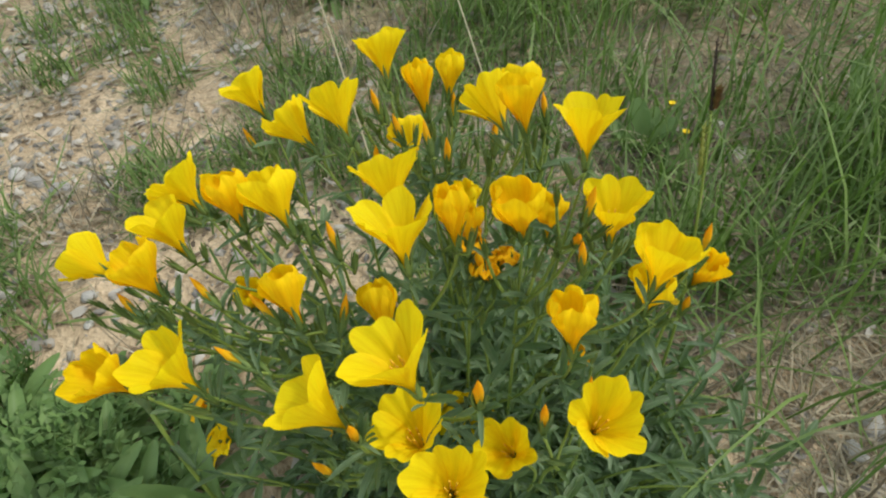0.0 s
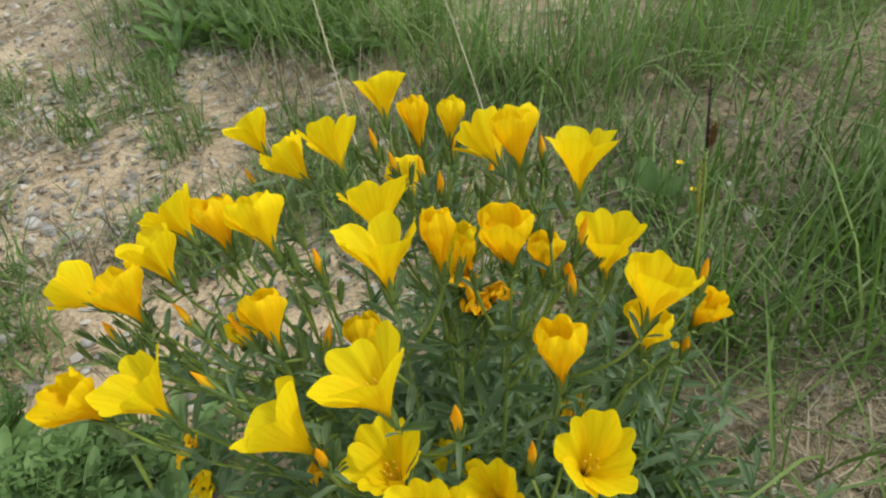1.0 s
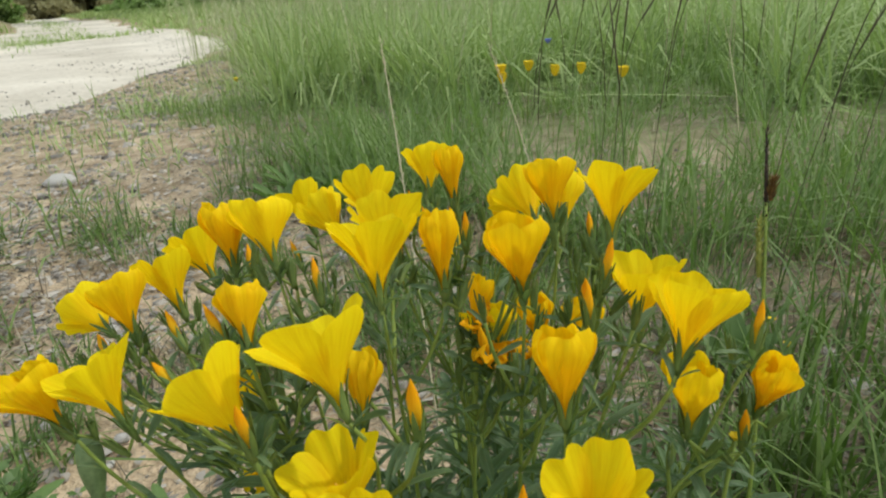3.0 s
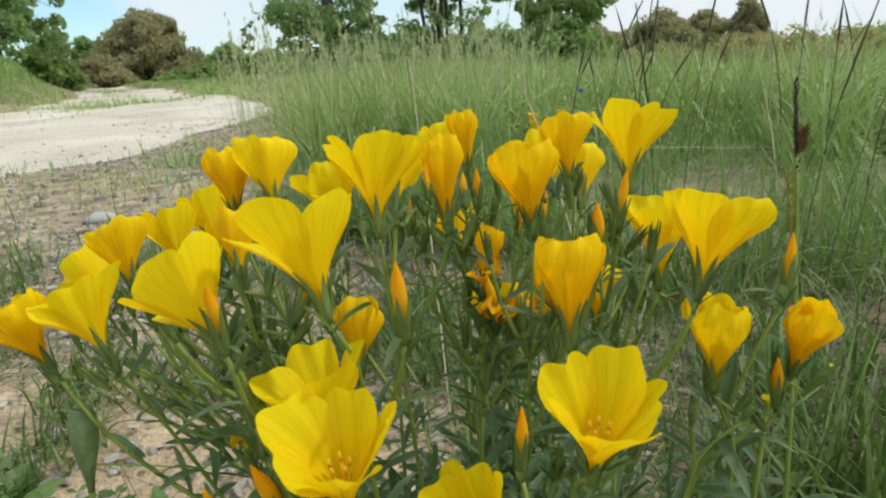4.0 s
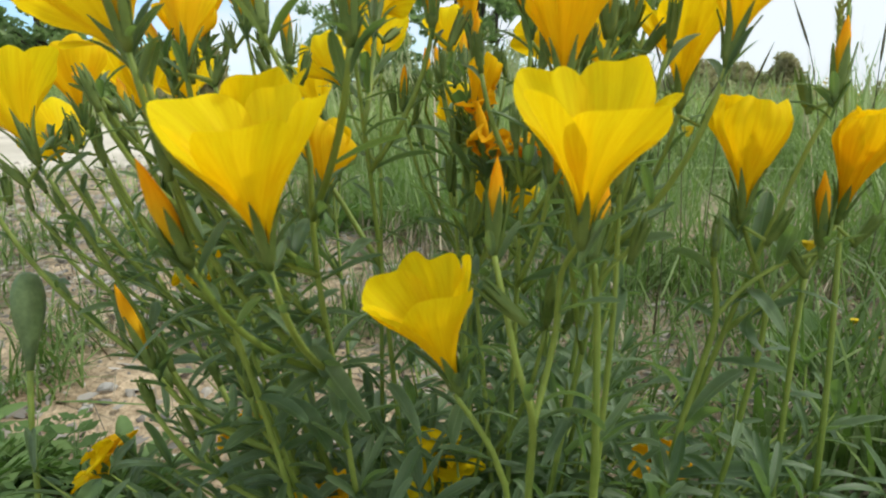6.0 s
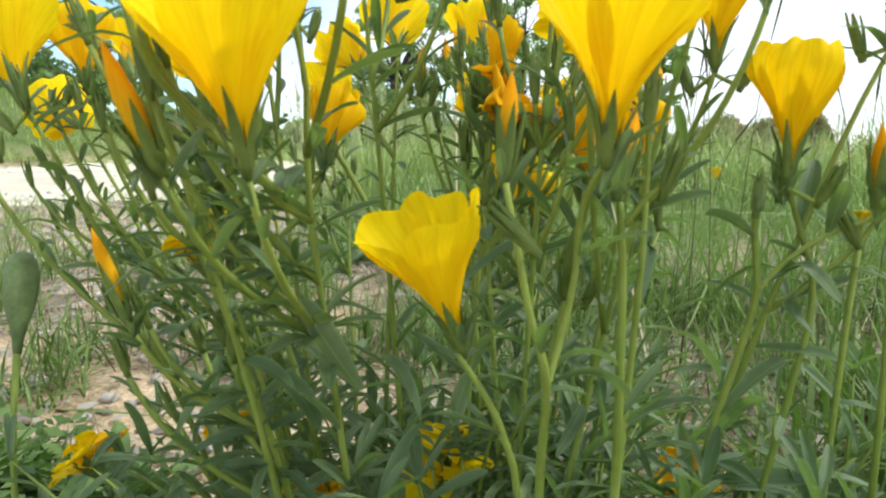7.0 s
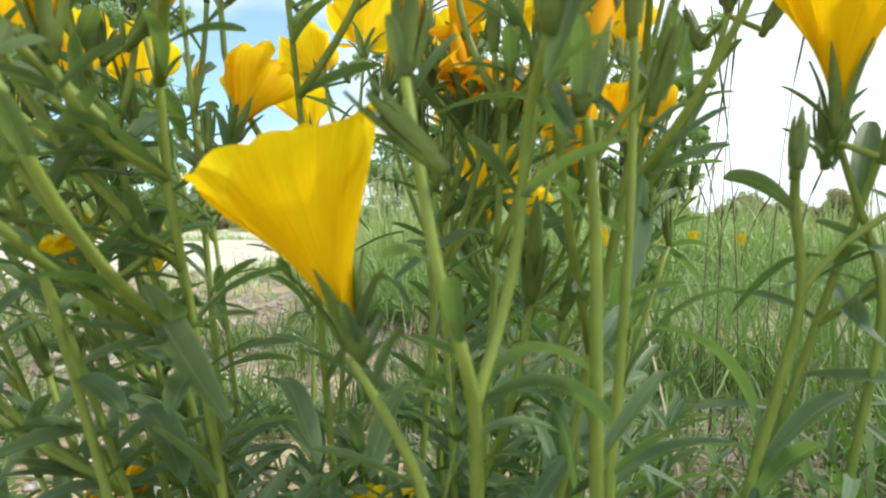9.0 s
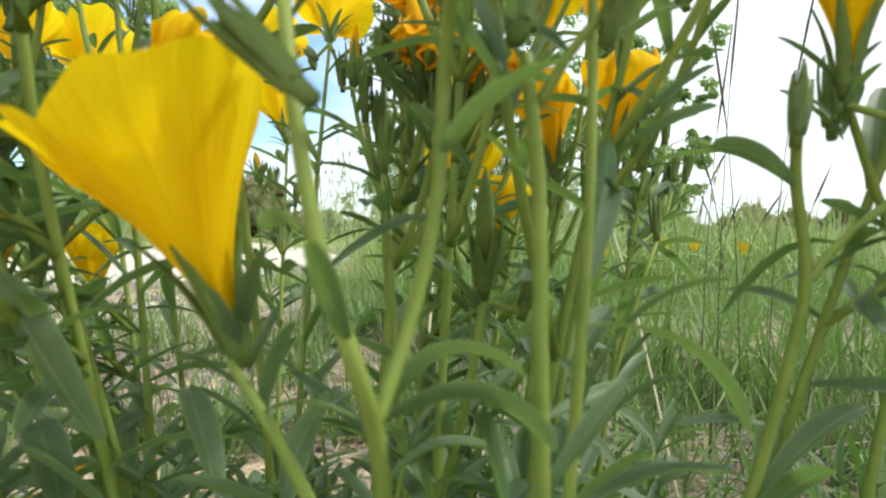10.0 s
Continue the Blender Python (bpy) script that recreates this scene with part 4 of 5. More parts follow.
bud((0.033, -0.190, 0.208), (0.033, -0.191, 0.223), 0.0016)
bud((-0.005, -0.206, 0.208), (-0.005, -0.208, 0.221))
bud((0.118, -0.110, 0.197), (0.119, -0.107, 0.211))
bud((0.056, -0.177, 0.168), (0.056, -0.175, 0.182))
bud((0.073, -0.164, 0.165), (0.074, -0.159, 0.177))
bud((0.068, -0.132, 0.212), (0.067, -0.131, 0.224))
bud((0.070, -0.109, 0.215), (0.072, -0.107, 0.229))
bud((0.118, -0.111, 0.160), (0.117, -0.115, 0.175))
bud((0.009, -0.211, 0.169), (0.008, -0.217, 0.184), 0.0017)
bud((-0.030, -0.189, 0.135), (-0.035, -0.191, 0.151), 0.0016)
bud((0.066, -0.120, 0.211), (0.066, -0.126, 0.223))
bud((-0.014, -0.050, 0.205), (-0.018, -0.046, 0.216))
bud((-0.105, -0.020, 0.170), (-0.113, -0.014, 0.181))
bud((0.030, -0.045, 0.196), (0.030, -0.038, 0.208))
bud((-0.088, -0.085, 0.195), (-0.092, -0.080, 0.206))
bud((0.028, -0.108, 0.178), (0.026, -0.110, 0.193), 0.0016, WILT)
bud((0.0555, -0.136, 0.139), (0.0585, -0.142, 0.152), 0.0013, SEPAL)


def withered(base, tip, spread, label="", mat=WILT):
    """A spent flower whose petals have curled and crumpled."""
    fl = part("withered_flower", mesh_from("withered_flower", *sepals(5, 0.008, 0.0024, 0.002, 0.2, rf), SEPAL), plant, label, HOME @ upright(base, tip))
    for k in range(4):
        v, f, uv = petal(k * 1.25 + rf.uniform(-0.2, 0.2), spread * rf.uniform(0.6, 1.2), 0.015 * rf.uniform(0.7, 1.2), 44, 0.22, rf)
        v = [(x + 0.0017 * math.sin(z * 700 + 2 * k) + 0.0009 * math.sin(y * 1500 + k), y + 0.0017 * math.cos(x * 650 + k) + 0.0008 * math.sin(z * 1300), z * (1 - 0.4 * math.hypot(x, y) / spread)) for x, y, z in v]
        part("petal", mesh_from("petal", v, f, mat, uv), fl)
    stalks.append((Vector(base), (Vector(tip) - Vector(base)).normalized()))


withered((0.029, -0.109, 0.177), (0.030, -0.112, 0.194), 0.0048, "spent orange flower with curled petals")
withered((0.024, -0.104, 0.188), (0.026, -0.104, 0.204), 0.0048, "spent orange flower with curled petals")
withered((0.036, -0.100, 0.174), (0.040, -0.100, 0.188), 0.0046, "spent orange flower with curled petals")
# the low flower among the stems is shrunk and crumpled to fit the camera's view
withered((-0.047, -0.150, 0.138), (-0.051, -0.152, 0.150), 0.006, "small yellow flower among the stems", PETAL_GOLD)
withered((-0.047, -0.136, 0.082), (-0.052, -0.141, 0.092), 0.009, "spent orange flower with curled petals")
withered((0.019, -0.122, 0.078), (0.017, -0.130, 0.090), 0.012, "faded yellow flower drooping in the leaves", PETAL_GOLD)
withered((-0.013, -0.140, 0.066), (-0.013, -0.144, 0.078), 0.008, "spent orange flower with curled petals")
withered((0.079, -0.080, 0.068), (0.079, -0.084, 0.079), 0.008, "spent orange flower with curled petals")
withered((-0.119, -0.141, 0.054), (-0.126, -0.147, 0.067), 0.010, "crumpled yellow flower near the soil", PETAL_GOLD)
withered((-0.146, -0.112, 0.040), (-0.153, -0.114, 0.050), 0.009, "crumpled orange flower near the soil")

# young green buds stand between the flowers
bearing = list(stalks)
mouths = [q + d * 0.014 for q, d in stalks]
for k in range(120):
    q, _ = stalks[rf.randrange(len(stalks))]
    e = q + Vector((rf.uniform(-0.014, 0.014), rf.uniform(-0.012, 0.014), rf.uniform(-0.022, 0.001)))
    if e.z < 0.08 or (e.x > 0.07 and e.z < 0.185) or (e.x < -0.09 and e.y < -0.17) or e.y < -0.20 or (e.y < -0.14 and e.x > 0.0) or any((e - c).length < 0.0145 for c in mouths) or any((e + Vector((0, 0, 0.006)) - c).length < r for c, r in cups):
        continue
    d = Vector(((e.x - ROOT.x) * 2 + rf.uniform(-0.15, 0.15), (e.y - ROOT.y) * 1.4 + rf.uniform(-0.15, 0.15), 0.8)).normalized()
    green_bud(e, e + d * 0.01)
    stalks.append((e, d))

# each flower and bud has a few younger ones, shut in spiky sepals, close below it
rg = random.Random(77)
for q, d in bearing:
    side = d.orthogonal().normalized()
    turn = rg.uniform(0, 6.28)
    for k in range(rg.choice((1, 1, 2, 2))):
        out = Matrix.Rotation(turn + 2.2 * k + rg.uniform(-0.4, 0.4), 3, d) @ side
        e = q + out * rg.uniform(0.0045, 0.0085) - d * rg.uniform(0.0015, 0.0080)
        if e.z < 0.10 or e.y < -0.185 or (e.y < -0.13 and e.x > 0.0) or any((e + d * 0.007 - c).length < r - 0.006 for c, r in cups):
            continue
        aim = (d + out * rg.uniform(0.15, 0.55)).normalized()
        green_bud(e, e + aim * 0.01)
        low = q - d * 0.0050
        twig = bezier(low, low.lerp(e, 0.6) - aim * 0.002, e - aim * 0.0035, 5)
        part("pedicel", mesh_from("pedicel", *tube(twig, [0.00055] * 5, 6), STEM), plant, "", HOME)

# main stems: neighbours share one, which forks a few centimetres below the flowers
PLACED = [Vector(q) for q in ((0.0455, -0.1735, 0.1345), (0.074, -0.179, 0.171), (0.100, -0.117, 0.167), (0.056, -0.177, 0.168), (0.073, -0.164, 0.165), (0.118, -0.111, 0.160))]
groups = []
for p, d in stalks:
    if any((p - q).length < 0.0015 for q in PLACED):
        continue
    near = [g for g in groups if (sum((q for q, _ in g), Vector()) / len(g) - p).length < 0.040 and len(g) < 9]
    if near:
        min(near, key=lambda g: (g[0][0] - p).length).append((p, d))
    else:
        groups.append([(p, d)])
leaf_spots = []   # (place, azimuth, tilt, length)


def leaves_along(pts, spacing, l0, l1, start=0.0, steep=(5, 50)):
    """Leaves in a spiral up a stem, the lower ones longer and more level."""
    a = rf.uniform(0, 6.28)
    length = sum((q - p).length for p, q in zip(pts, pts[1:]))
    run, due = 0.0, start * length + 0.004
    for p, q in zip(pts, pts[1:]):
        seg = (q - p).length
        while due < run + seg:
            s = due / length
            c = p.lerp(q, (due - run) / seg)
            leaf_spots.append((c, a, rf.uniform(*steep) - 15 * (1 - s), (l1 + (l0 - l1) * s) * rf.uniform(0.75, 1.2)))
            a += 2.4 + rf.uniform(-0.3, 0.3)
            due += spacing * (0.74 + 1.8 * s) * rf.uniform(0.7, 1.3)
        run += seg


def round_flowers(pts, own):
    """Bends a stem out of the way of the open flowers that it does not bear."""
    for i, q in enumerate(pts):
        for m, r in cups:
            gap = Vector((q.x - m.x, q.y - m.y, 0))
            if (q - m).length < r and (own - m).length > 0.018:
                pts[i] = q = q + gap.normalized() * (r - (q - m).length) * 1.2
    for _ in range(2):
        pts[1:-1] = [pts[i - 1] * 0.25 + pts[i] * 0.5 + pts[i + 1] * 0.25 for i in range(1, len(pts) - 1)]
    return pts


for g in groups:
    g.sort(key=lambda e: -e[0].z)
    mid = sum((q for q, _ in g), Vector()) / len(g)
    foot = Vector((ROOT.x + (mid.x - ROOT.x) * 0.46 + rf.uniform(-0.012, 0.012), ROOT.y + (mid.y - ROOT.y) * 0.42 + rf.uniform(-0.012, 0.012), -0.004))
    p, d = g[0]
    tip = p - d * 0.0045
    bow = foot.lerp(tip, 0.55) + Vector(((tip.x - foot.x) * -0.14, (tip.y - foot.y) * -0.14, 0.010))
    pts = round_flowers(bezier(foot, bow, tip, 15), p)
    part("stem", mesh_from("stem", *tube(pts, [0.0010 - 0.00045 * (i / 14) ** 1.5 for i in range(15)], 7), STEM), plant, "", HOME)
    leaves_along(pts, 0.0049, 0.015, 0.034, 0.0, (15, 66))
    for p, d in g[1:]:
        low = p - d * 0.0045
        side = min(Vector((low.x - q.x, low.y - q.y, 0)).length for q in pts[5:])
        drop = low.z - 0.012 - 1.5 * side
        fork = min(pts[3:13], key=lambda q: abs(q.z - drop))
        arm = bezier(fork, fork.lerp(low, 0.55) + Vector(((low.x - fork.x) * 0.3, (low.y - fork.y) * 0.3, -0.002)), low, 8)
        arm = round_flowers(arm, p)
        part("pedicel", mesh_from("pedicel", *tube(arm, list(np.linspace(0.0009, 0.00066, 8)), 6), STEM), plant, "", HOME)
        leaves_along(arm, 0.0052, 0.010, 0.020, 0.05, (35, 72))
        leaf_spots.append((fork, math.atan2(low.y - fork.y, low.x - fork.x), 30, 0.024))

# the foremost stems, each by its own course from the flower down
def smooth_way(ctrl, n=6):
    """A smooth line through the control points, calm where their spacing changes."""
    c = [Vector(q) for q in ctrl]
    gaps = [(b - a).length for a, b in zip(c, c[1:])]
    slope = []
    for i in range(len(c)):
        if i in (0, len(c) - 1):
            k = min(i, len(c) - 2)
            slope.append((c[k + 1] - c[k]) / gaps[k])
        else:
            d0, d1 = (c[i] - c[i - 1]) / gaps[i - 1], (c[i + 1] - c[i]) / gaps[i]
            slope.append((d0 * gaps[i] + d1 * gaps[i - 1]) / (gaps[i] + gaps[i - 1]))
    out = []
    for i, h in enumerate(gaps):
        for k in range(n):
            t = k / n
            out.append(c[i] * (2 * t ** 3 - 3 * t ** 2 + 1) + slope[i] * (h * (t ** 3 - 2 * t ** 2 + t)) + c[i + 1] * (3 * t ** 2 - 2 * t ** 3) + slope[i + 1] * (h * (t ** 3 - t ** 2)))
    return out + [c[-1]]


def placed_stem(ctrl, r0, r1, name="stem", leafy=0.0, l0=0.012, l1=0.020, steep=(25, 65)):
    """A stem from its top down through the given bends."""
    pts = smooth_way(ctrl)
    part(name, mesh_from(name, *tube(pts, list(np.linspace(r0 * 1.18, r1 * 1.18, len(pts))), 8), STEM), plant, "", HOME)
    if leafy:
        leaves_along(pts[::-1], leafy, l0, l1, 0.1, steep)


placed_stem([(0.0455, -0.1735, 0.1310), (0.0500, -0.172, 0.124), (0.0530, -0.170, 0.117), (0.053, -0.160, 0.06), (0.046, -0.148, -0.004)], 0.00047, 0.00081, leafy=0.007)
placed_stem([(0.0565, -0.178, 0.1640), (0.0600, -0.180, 0.152), (0.062, -0.1795, 0.142), (0.064, -0.1780, 0.134), (0.0635, -0.174, 0.127), (0.061, -0.168, 0.110), (0.058, -0.158, 0.06), (0.052, -0.145, -0.004)], 0.00053, 0.00087, leafy=0.013)
placed_stem([(0.073, -0.177, 0.1675), (0.068, -0.170, 0.160), (0.0665, -0.169, 0.146), (0.0645, -0.171, 0.134), (0.0635, -0.174, 0.127)], 0.00053, 0.00062, "pedicel", 0.015)
placed_stem([(0.073, -0.164, 0.1605), (0.0735, -0.162, 0.150), (0.074, -0.162, 0.131), (0.074, -0.161, 0.112), (0.070, -0.152, 0.06), (0.058, -0.140, -0.004)], 0.00059, 0.00094, leafy=0.014)
placed_stem([(0.081, -0.162, 0.165), (0.077, -0.162, 0.161), (0.0735, -0.162, 0.156)], 0.00040, 0.00050, "pedicel", 0.006)
placed_stem([(0.075, -0.150, 0.178), (0.075, -0.150, 0.151), (0.0745, -0.150, 0.139), (0.073, -0.150, 0.115), (0.068, -0.145, 0.05), (0.06, -0.14, -0.004)], 0.00047, 0.00075, leafy=0.009)
placed_stem([(0.0945, -0.1253, 0.1600), (0.0942, -0.122, 0.153), (0.0955, -0.1185, 0.138), (0.093, -0.118, 0.124), (0.089, -0.117, 0.107), (0.080, -0.115, 0.05), (0.070, -0.112, -0.004)], 0.00059, 0.00087)
placed_stem([(0.118, -0.111, 0.1555), (0.110, -0.112, 0.152), (0.100, -0.116, 0.144), (0.0955, -0.1185, 0.138)], 0.00047, 0.00056, "pedicel", 0.012)
placed_stem([(0.100, -0.117, 0.1625), (0.1025, -0.112, 0.155), (0.107, -0.108, 0.140), (0.104, -0.108, 0.11), (0.092, -0.108, 0.05), (0.078, -0.108, -0.004)], 0.00047, 0.00081, leafy=0.009)
for base, tip in (((0.0945, -0.1253, 0.1600), (0.0955, -0.1253, 0.172)), ((0.081, -0.162, 0.165), (0.084, -0.163, 0.175)), ((0.062, -0.185, 0.156), (0.056, -0.187, 0.162)), ((0.075, -0.150, 0.178), (0.0755, -0.150, 0.19))):
    green_bud(base, tip)
v, f = tube([(0.0945, -0.1253, 0.157), (0.0945, -0.1253, 0.1585), (0.0946, -0.1253, 0.1605), (0.0947, -0.1253, 0.1625), (0.0948, -0.1253, 0.1635)], [0.0009, 0.0012, 0.00145, 0.0012, 0.0007], 9)
part("capsule", mesh_from("capsule", v, f, POD), plant, "swelling green seed capsule", HOME)


def placed_leaf(root, mid, tip, width, roll=0.0):
    """A broad lance-shaped leaf that arches from root over mid to tip."""
    a, m, b = Vector(root), Vector(mid), Vector(tip)
    line = bezier(a, m * 2 - (a + b) / 2, b, 12)
    verts, uvs = [], []
    for i, q in enumerate(line):
        s = i / 11
        d = (line[min(i + 1, 11)] - line[max(i - 1, 0)]).normalized()
        side = d.cross(Vector((0, 0.45, 1))).normalized()
        side = Matrix.Rotation(roll, 3, d) @ side
        nrm = side.cross(d)
        w = 0.5 * width * (0.30 + 0.70 * math.sin(1.5708 * min(1, s / 0.55))) * math.sqrt(max(0.0, 1 - max(0, (s - 0.55) / 0.45) ** 2.3)) + 0.0001
        for u in (-1, -0.5, 0, 0.5, 1):
            verts.append(q + side * (u * w) + nrm * (0.38 * w * abs(u) ** 1.5))
            uvs.append(((u + 1) / 2, s))
    part("leaf", mesh_from("leaf", verts, strip_faces(12, 5), LEAF, uvs), plant, "", HOME)


placed_leaf((0.090, -0.118, 0.107), (0.097, -0.112, 0.1155), (0.1035, -0.106, 0.1194), 0.0050, 0.5)
placed_leaf((0.062, -0.171, 0.127), (0.068, -0.169, 0.133), (0.075, -0.167, 0.131), 0.0036)
placed_leaf((0.064, -0.172, 0.1275), (0.071, -0.169, 0.1295), (0.077, -0.166, 0.125), 0.0034, -0.3)
placed_leaf((0.073, -0.150, 0.112), (0.080, -0.142, 0.1160), (0.090, -0.138, 0.1165), 0.0040, 0.3)
placed_leaf((0.0745, -0.150, 0.134), (0.084, -0.141, 0.131), (0.090, -0.136, 0.121), 0.0032, 0.2)
placed_leaf((0.0735, -0.150, 0.122), (0.078, -0.142, 0.134), (0.088, -0.136, 0.139), 0.0028)
placed_leaf((0.0942, -0.122, 0.151), (0.089, -0.125, 0.1552), (0.084, -0.126, 0.156), 0.0030, 0.4)
placed_leaf((0.0955, -0.1185, 0.138), (0.101, -0.114, 0.142), (0.107, -0.109, 0.1445), 0.0028)
placed_leaf((0.107, -0.108, 0.140), (0.103, -0.114, 0.1345), (0.108, -0.118, 0.129), 0.0036, 0.4)
placed_leaf((0.062, -0.1795, 0.142), (0.058, -0.1785, 0.1445), (0.053, -0.177, 0.1440), 0.0028)
placed_leaf((0.0705, -0.168, 0.128), (0.0715, -0.168, 0.1245), (0.073, -0.167, 0.117), 0.0045, 0.9)
placed_leaf((0.022, -0.172, 0.119), (0.016, -0.176, 0.130), (0.011, -0.178, 0.139), 0.0060, 0.8)
placed_leaf((-0.014, -0.160, 0.113), (-0.002, -0.165, 0.113), (0.008, -0.168, 0.105), 0.0055, 0.5)
placed_leaf((0.019, -0.157, 0.122), (0.025, -0.160, 0.119), (0.031, -0.162, 0.110), 0.0045, 0.4)
placed_leaf((0.008, -0.120, 0.169), (0.022, -0.121, 0.162), (0.030, -0.122, 0.146), 0.0034)
placed_leaf((-0.031, -0.148, 0.159), (-0.018, -0.150, 0.155), (-0.004, -0.152, 0.149), 0.0034)
placed_leaf((0.071, -0.104, 0.160), (0.0745, -0.101, 0.167), (0.079, -0.099, 0.176), 0.0042, 0.6)
placed_leaf((0.0745, -0.150, 0.139), (0.0745, -0.143, 0.149), (0.0745, -0.141, 0.156), 0.0042, 0.9)
placed_leaf((0.038, -0.158, 0.139), (0.043, -0.160, 0.1395), (0.048, -0.162, 0.134), 0.0028)
placed_leaf((0.067, -0.134, 0.110), (0.074, -0.130, 0.121), (0.081, -0.128, 0.125), 0.0036, 0.4)
placed_leaf((-0.051, -0.138, 0.150), (-0.033, -0.140, 0.144), (-0.015, -0.142, 0.135), 0.0034)
placed_leaf((0.041, -0.152, 0.123), (0.038, -0.155, 0.116), (0.037, -0.157, 0.108), 0.0036, 0.4)
placed_leaf((0.053, -0.160, 0.112), (0.058, -0.155, 0.119), (0.066, -0.150, 0.118), 0.0036, 0.3)

# short leafy shoots without flowers fill the foot of the clump
for k in range(235):
    a, r = rf.uniform(0, 6.28), 0.112 * math.sqrt(rf.random())
    foot = Vector((ROOT.x + r * math.cos(a) * (1.05 if math.cos(a) > 0 else 0.82), ROOT.y + r * math.sin(a) * 0.85, -0.003))
    h = rf.uniform(0.035, 0.12) * (1 - 0.4 * r / 0.105)
    top = foot + Vector((0.5 * r * math.cos(a) + rf.uniform(-0.015, 0.015), 0.5 * r * math.sin(a) + rf.uniform(-0.015, 0.015), h))
    pts = bezier(foot, foot + Vector((0, 0, h * 0.55)), top, 6)
    part("shoot", mesh_from("shoot", *tube(pts, [0.001, 0.001, 0.0009, 0.0008, 0.0006, 0.0003], 5), STEM), plant, "", HOME)
    leaves_along(pts, 0.0058, 0.017, 0.033, 0.1, (0, 55))
    leaf_spots += [(top, rf.uniform(0, 6.28), rf.uniform(35, 75), rf.uniform(0.012, 0.02)) for _ in range(4)]

# leafy shoots at the foremost foot of the clump
for k in range(42):
    foot = Vector((rf.uniform(-0.01, 0.095), rf.uniform(-0.172, -0.10), -0.003))
    h = rf.uniform(0.05, 0.098)
    top = foot + Vector((rf.uniform(-0.015, 0.015), rf.uniform(-0.012, 0.012), h))
    pts = bezier(foot, foot + Vector((0, 0, h * 0.55)), top, 6)
    part("shoot", mesh_from("shoot", *tube(pts, [0.001, 0.001, 0.0009, 0.0008, 0.0006, 0.0003], 5), STEM), plant, "", HOME)
    leaves_along(pts, 0.0052, 0.017, 0.030, 0.1, (5, 60))
    leaf_spots += [(top, rf.uniform(0, 6.28), rf.uniform(35, 75), rf.uniform(0.012, 0.02)) for _ in range(5)]

# a few more shoots on the grassy side
for k in range(13):
    foot = Vector((rf.uniform(0.090, 0.135), rf.uniform(-0.14, -0.02), -0.003))
    h = rf.uniform(0.045, 0.10)
    top = foot + Vector((rf.uniform(0, 0.03), rf.uniform(-0.015, 0.015), h))
    pts = bezier(foot, foot + Vector((0, 0, h * 0.55)), top, 6)
    part("shoot", mesh_from("shoot", *tube(pts, [0.001, 0.001, 0.0009, 0.0008, 0.0006, 0.0003], 5), STEM), plant, "", HOME)
    leaves_along(pts, 0.006, 0.02, 0.038, 0.1, (0, 55))
    leaf_spots += [(top, rf.uniform(0, 6.28), rf.uniform(35, 75), rf.uniform(0.012, 0.02)) for _ in range(4)]

# single leaves: the nearest as parts, the rest as foliage
def clear_of_flowers(c, a, tilt, l):
    """Whether a leaf keeps out of the open flowers."""
    d = Vector((math.cos(a) * math.cos(radians(tilt)), math.sin(a) * math.cos(radians(tilt)), math.sin(radians(tilt)))) * l
    way = [c + d * s - Vector((0, 0, k * l * s * s)) for s in (0.35, 0.7, 1.0) for k in (0, 0.5)]
    # the first test drops leaves that cross a flower in the camera's view
    return (c - Vector((0.098, -0.142, 0.186))).length > 0.026 and all((q - m).length > r * 1.15 for m, r in cups for q in way)


leaf_spots = [s for s in leaf_spots if clear_of_flowers(*s)]
leaf_spots = [s for s in leaf_spots if not (s[0].z > 0.12 and abs(s[0].x - 0.03) < 0.045 and abs(s[0].y + 0.10) < 0.06 and rf.random() < 0.55)]
for q, d in bearing:
    for _ in range(rf.randint(3, 6)):
        spot = (q - d * rf.uniform(0.003, 0.010), rf.uniform(0, 6.28), rf.uniform(48, 76), rf.uniform(0.008, 0.0135))
        if all((spot[0] + Vector((0, 0, 0.008)) - m).length > r * 0.62 for m, r in cups):
            leaf_spots.append(spot)
leaf_spots.sort(key=lambda s: s[0].y)
rest = []
for i, (c, a, tilt, l) in enumerate(leaf_spots):
    m = Matrix.Translation(c) @ Matrix.Rotation(a, 4, "Z") @ Matrix.Rotation(-radians(tilt), 4, "Y") @ Matrix.Rotation(rf.uniform(-0.5, 0.5), 4, "X") @ Matrix.Scale(l, 4)
    k = rf.randrange(9)
    if c.y < -0.12 and c.z > 0.04:
        m = m @ Matrix.Scale(min(1.0, 0.020 / l), 4)
    if i % 8 == 0 and i < 2400:
        part("leaf", LEAVES[k], plant, "", HOME @ m)
    else:
        rest.append(([m @ v.co for v in LEAVES[k].vertices], [tuple(p.vertices) for p in LEAVES[k].polygons]))
leaf_uvs = [((u + 1) / 2, 0.5) for u in (-1, -0.5, 0, 0.5, 1)] * (sum(len(v) for v, _ in rest) // 5)
tagged(part("foliage", mesh_from("foliage", *join(rest), LEAF_STUFF, leaf_uvs), plant, "narrow grey-green leaves", HOME), kind="stuff")



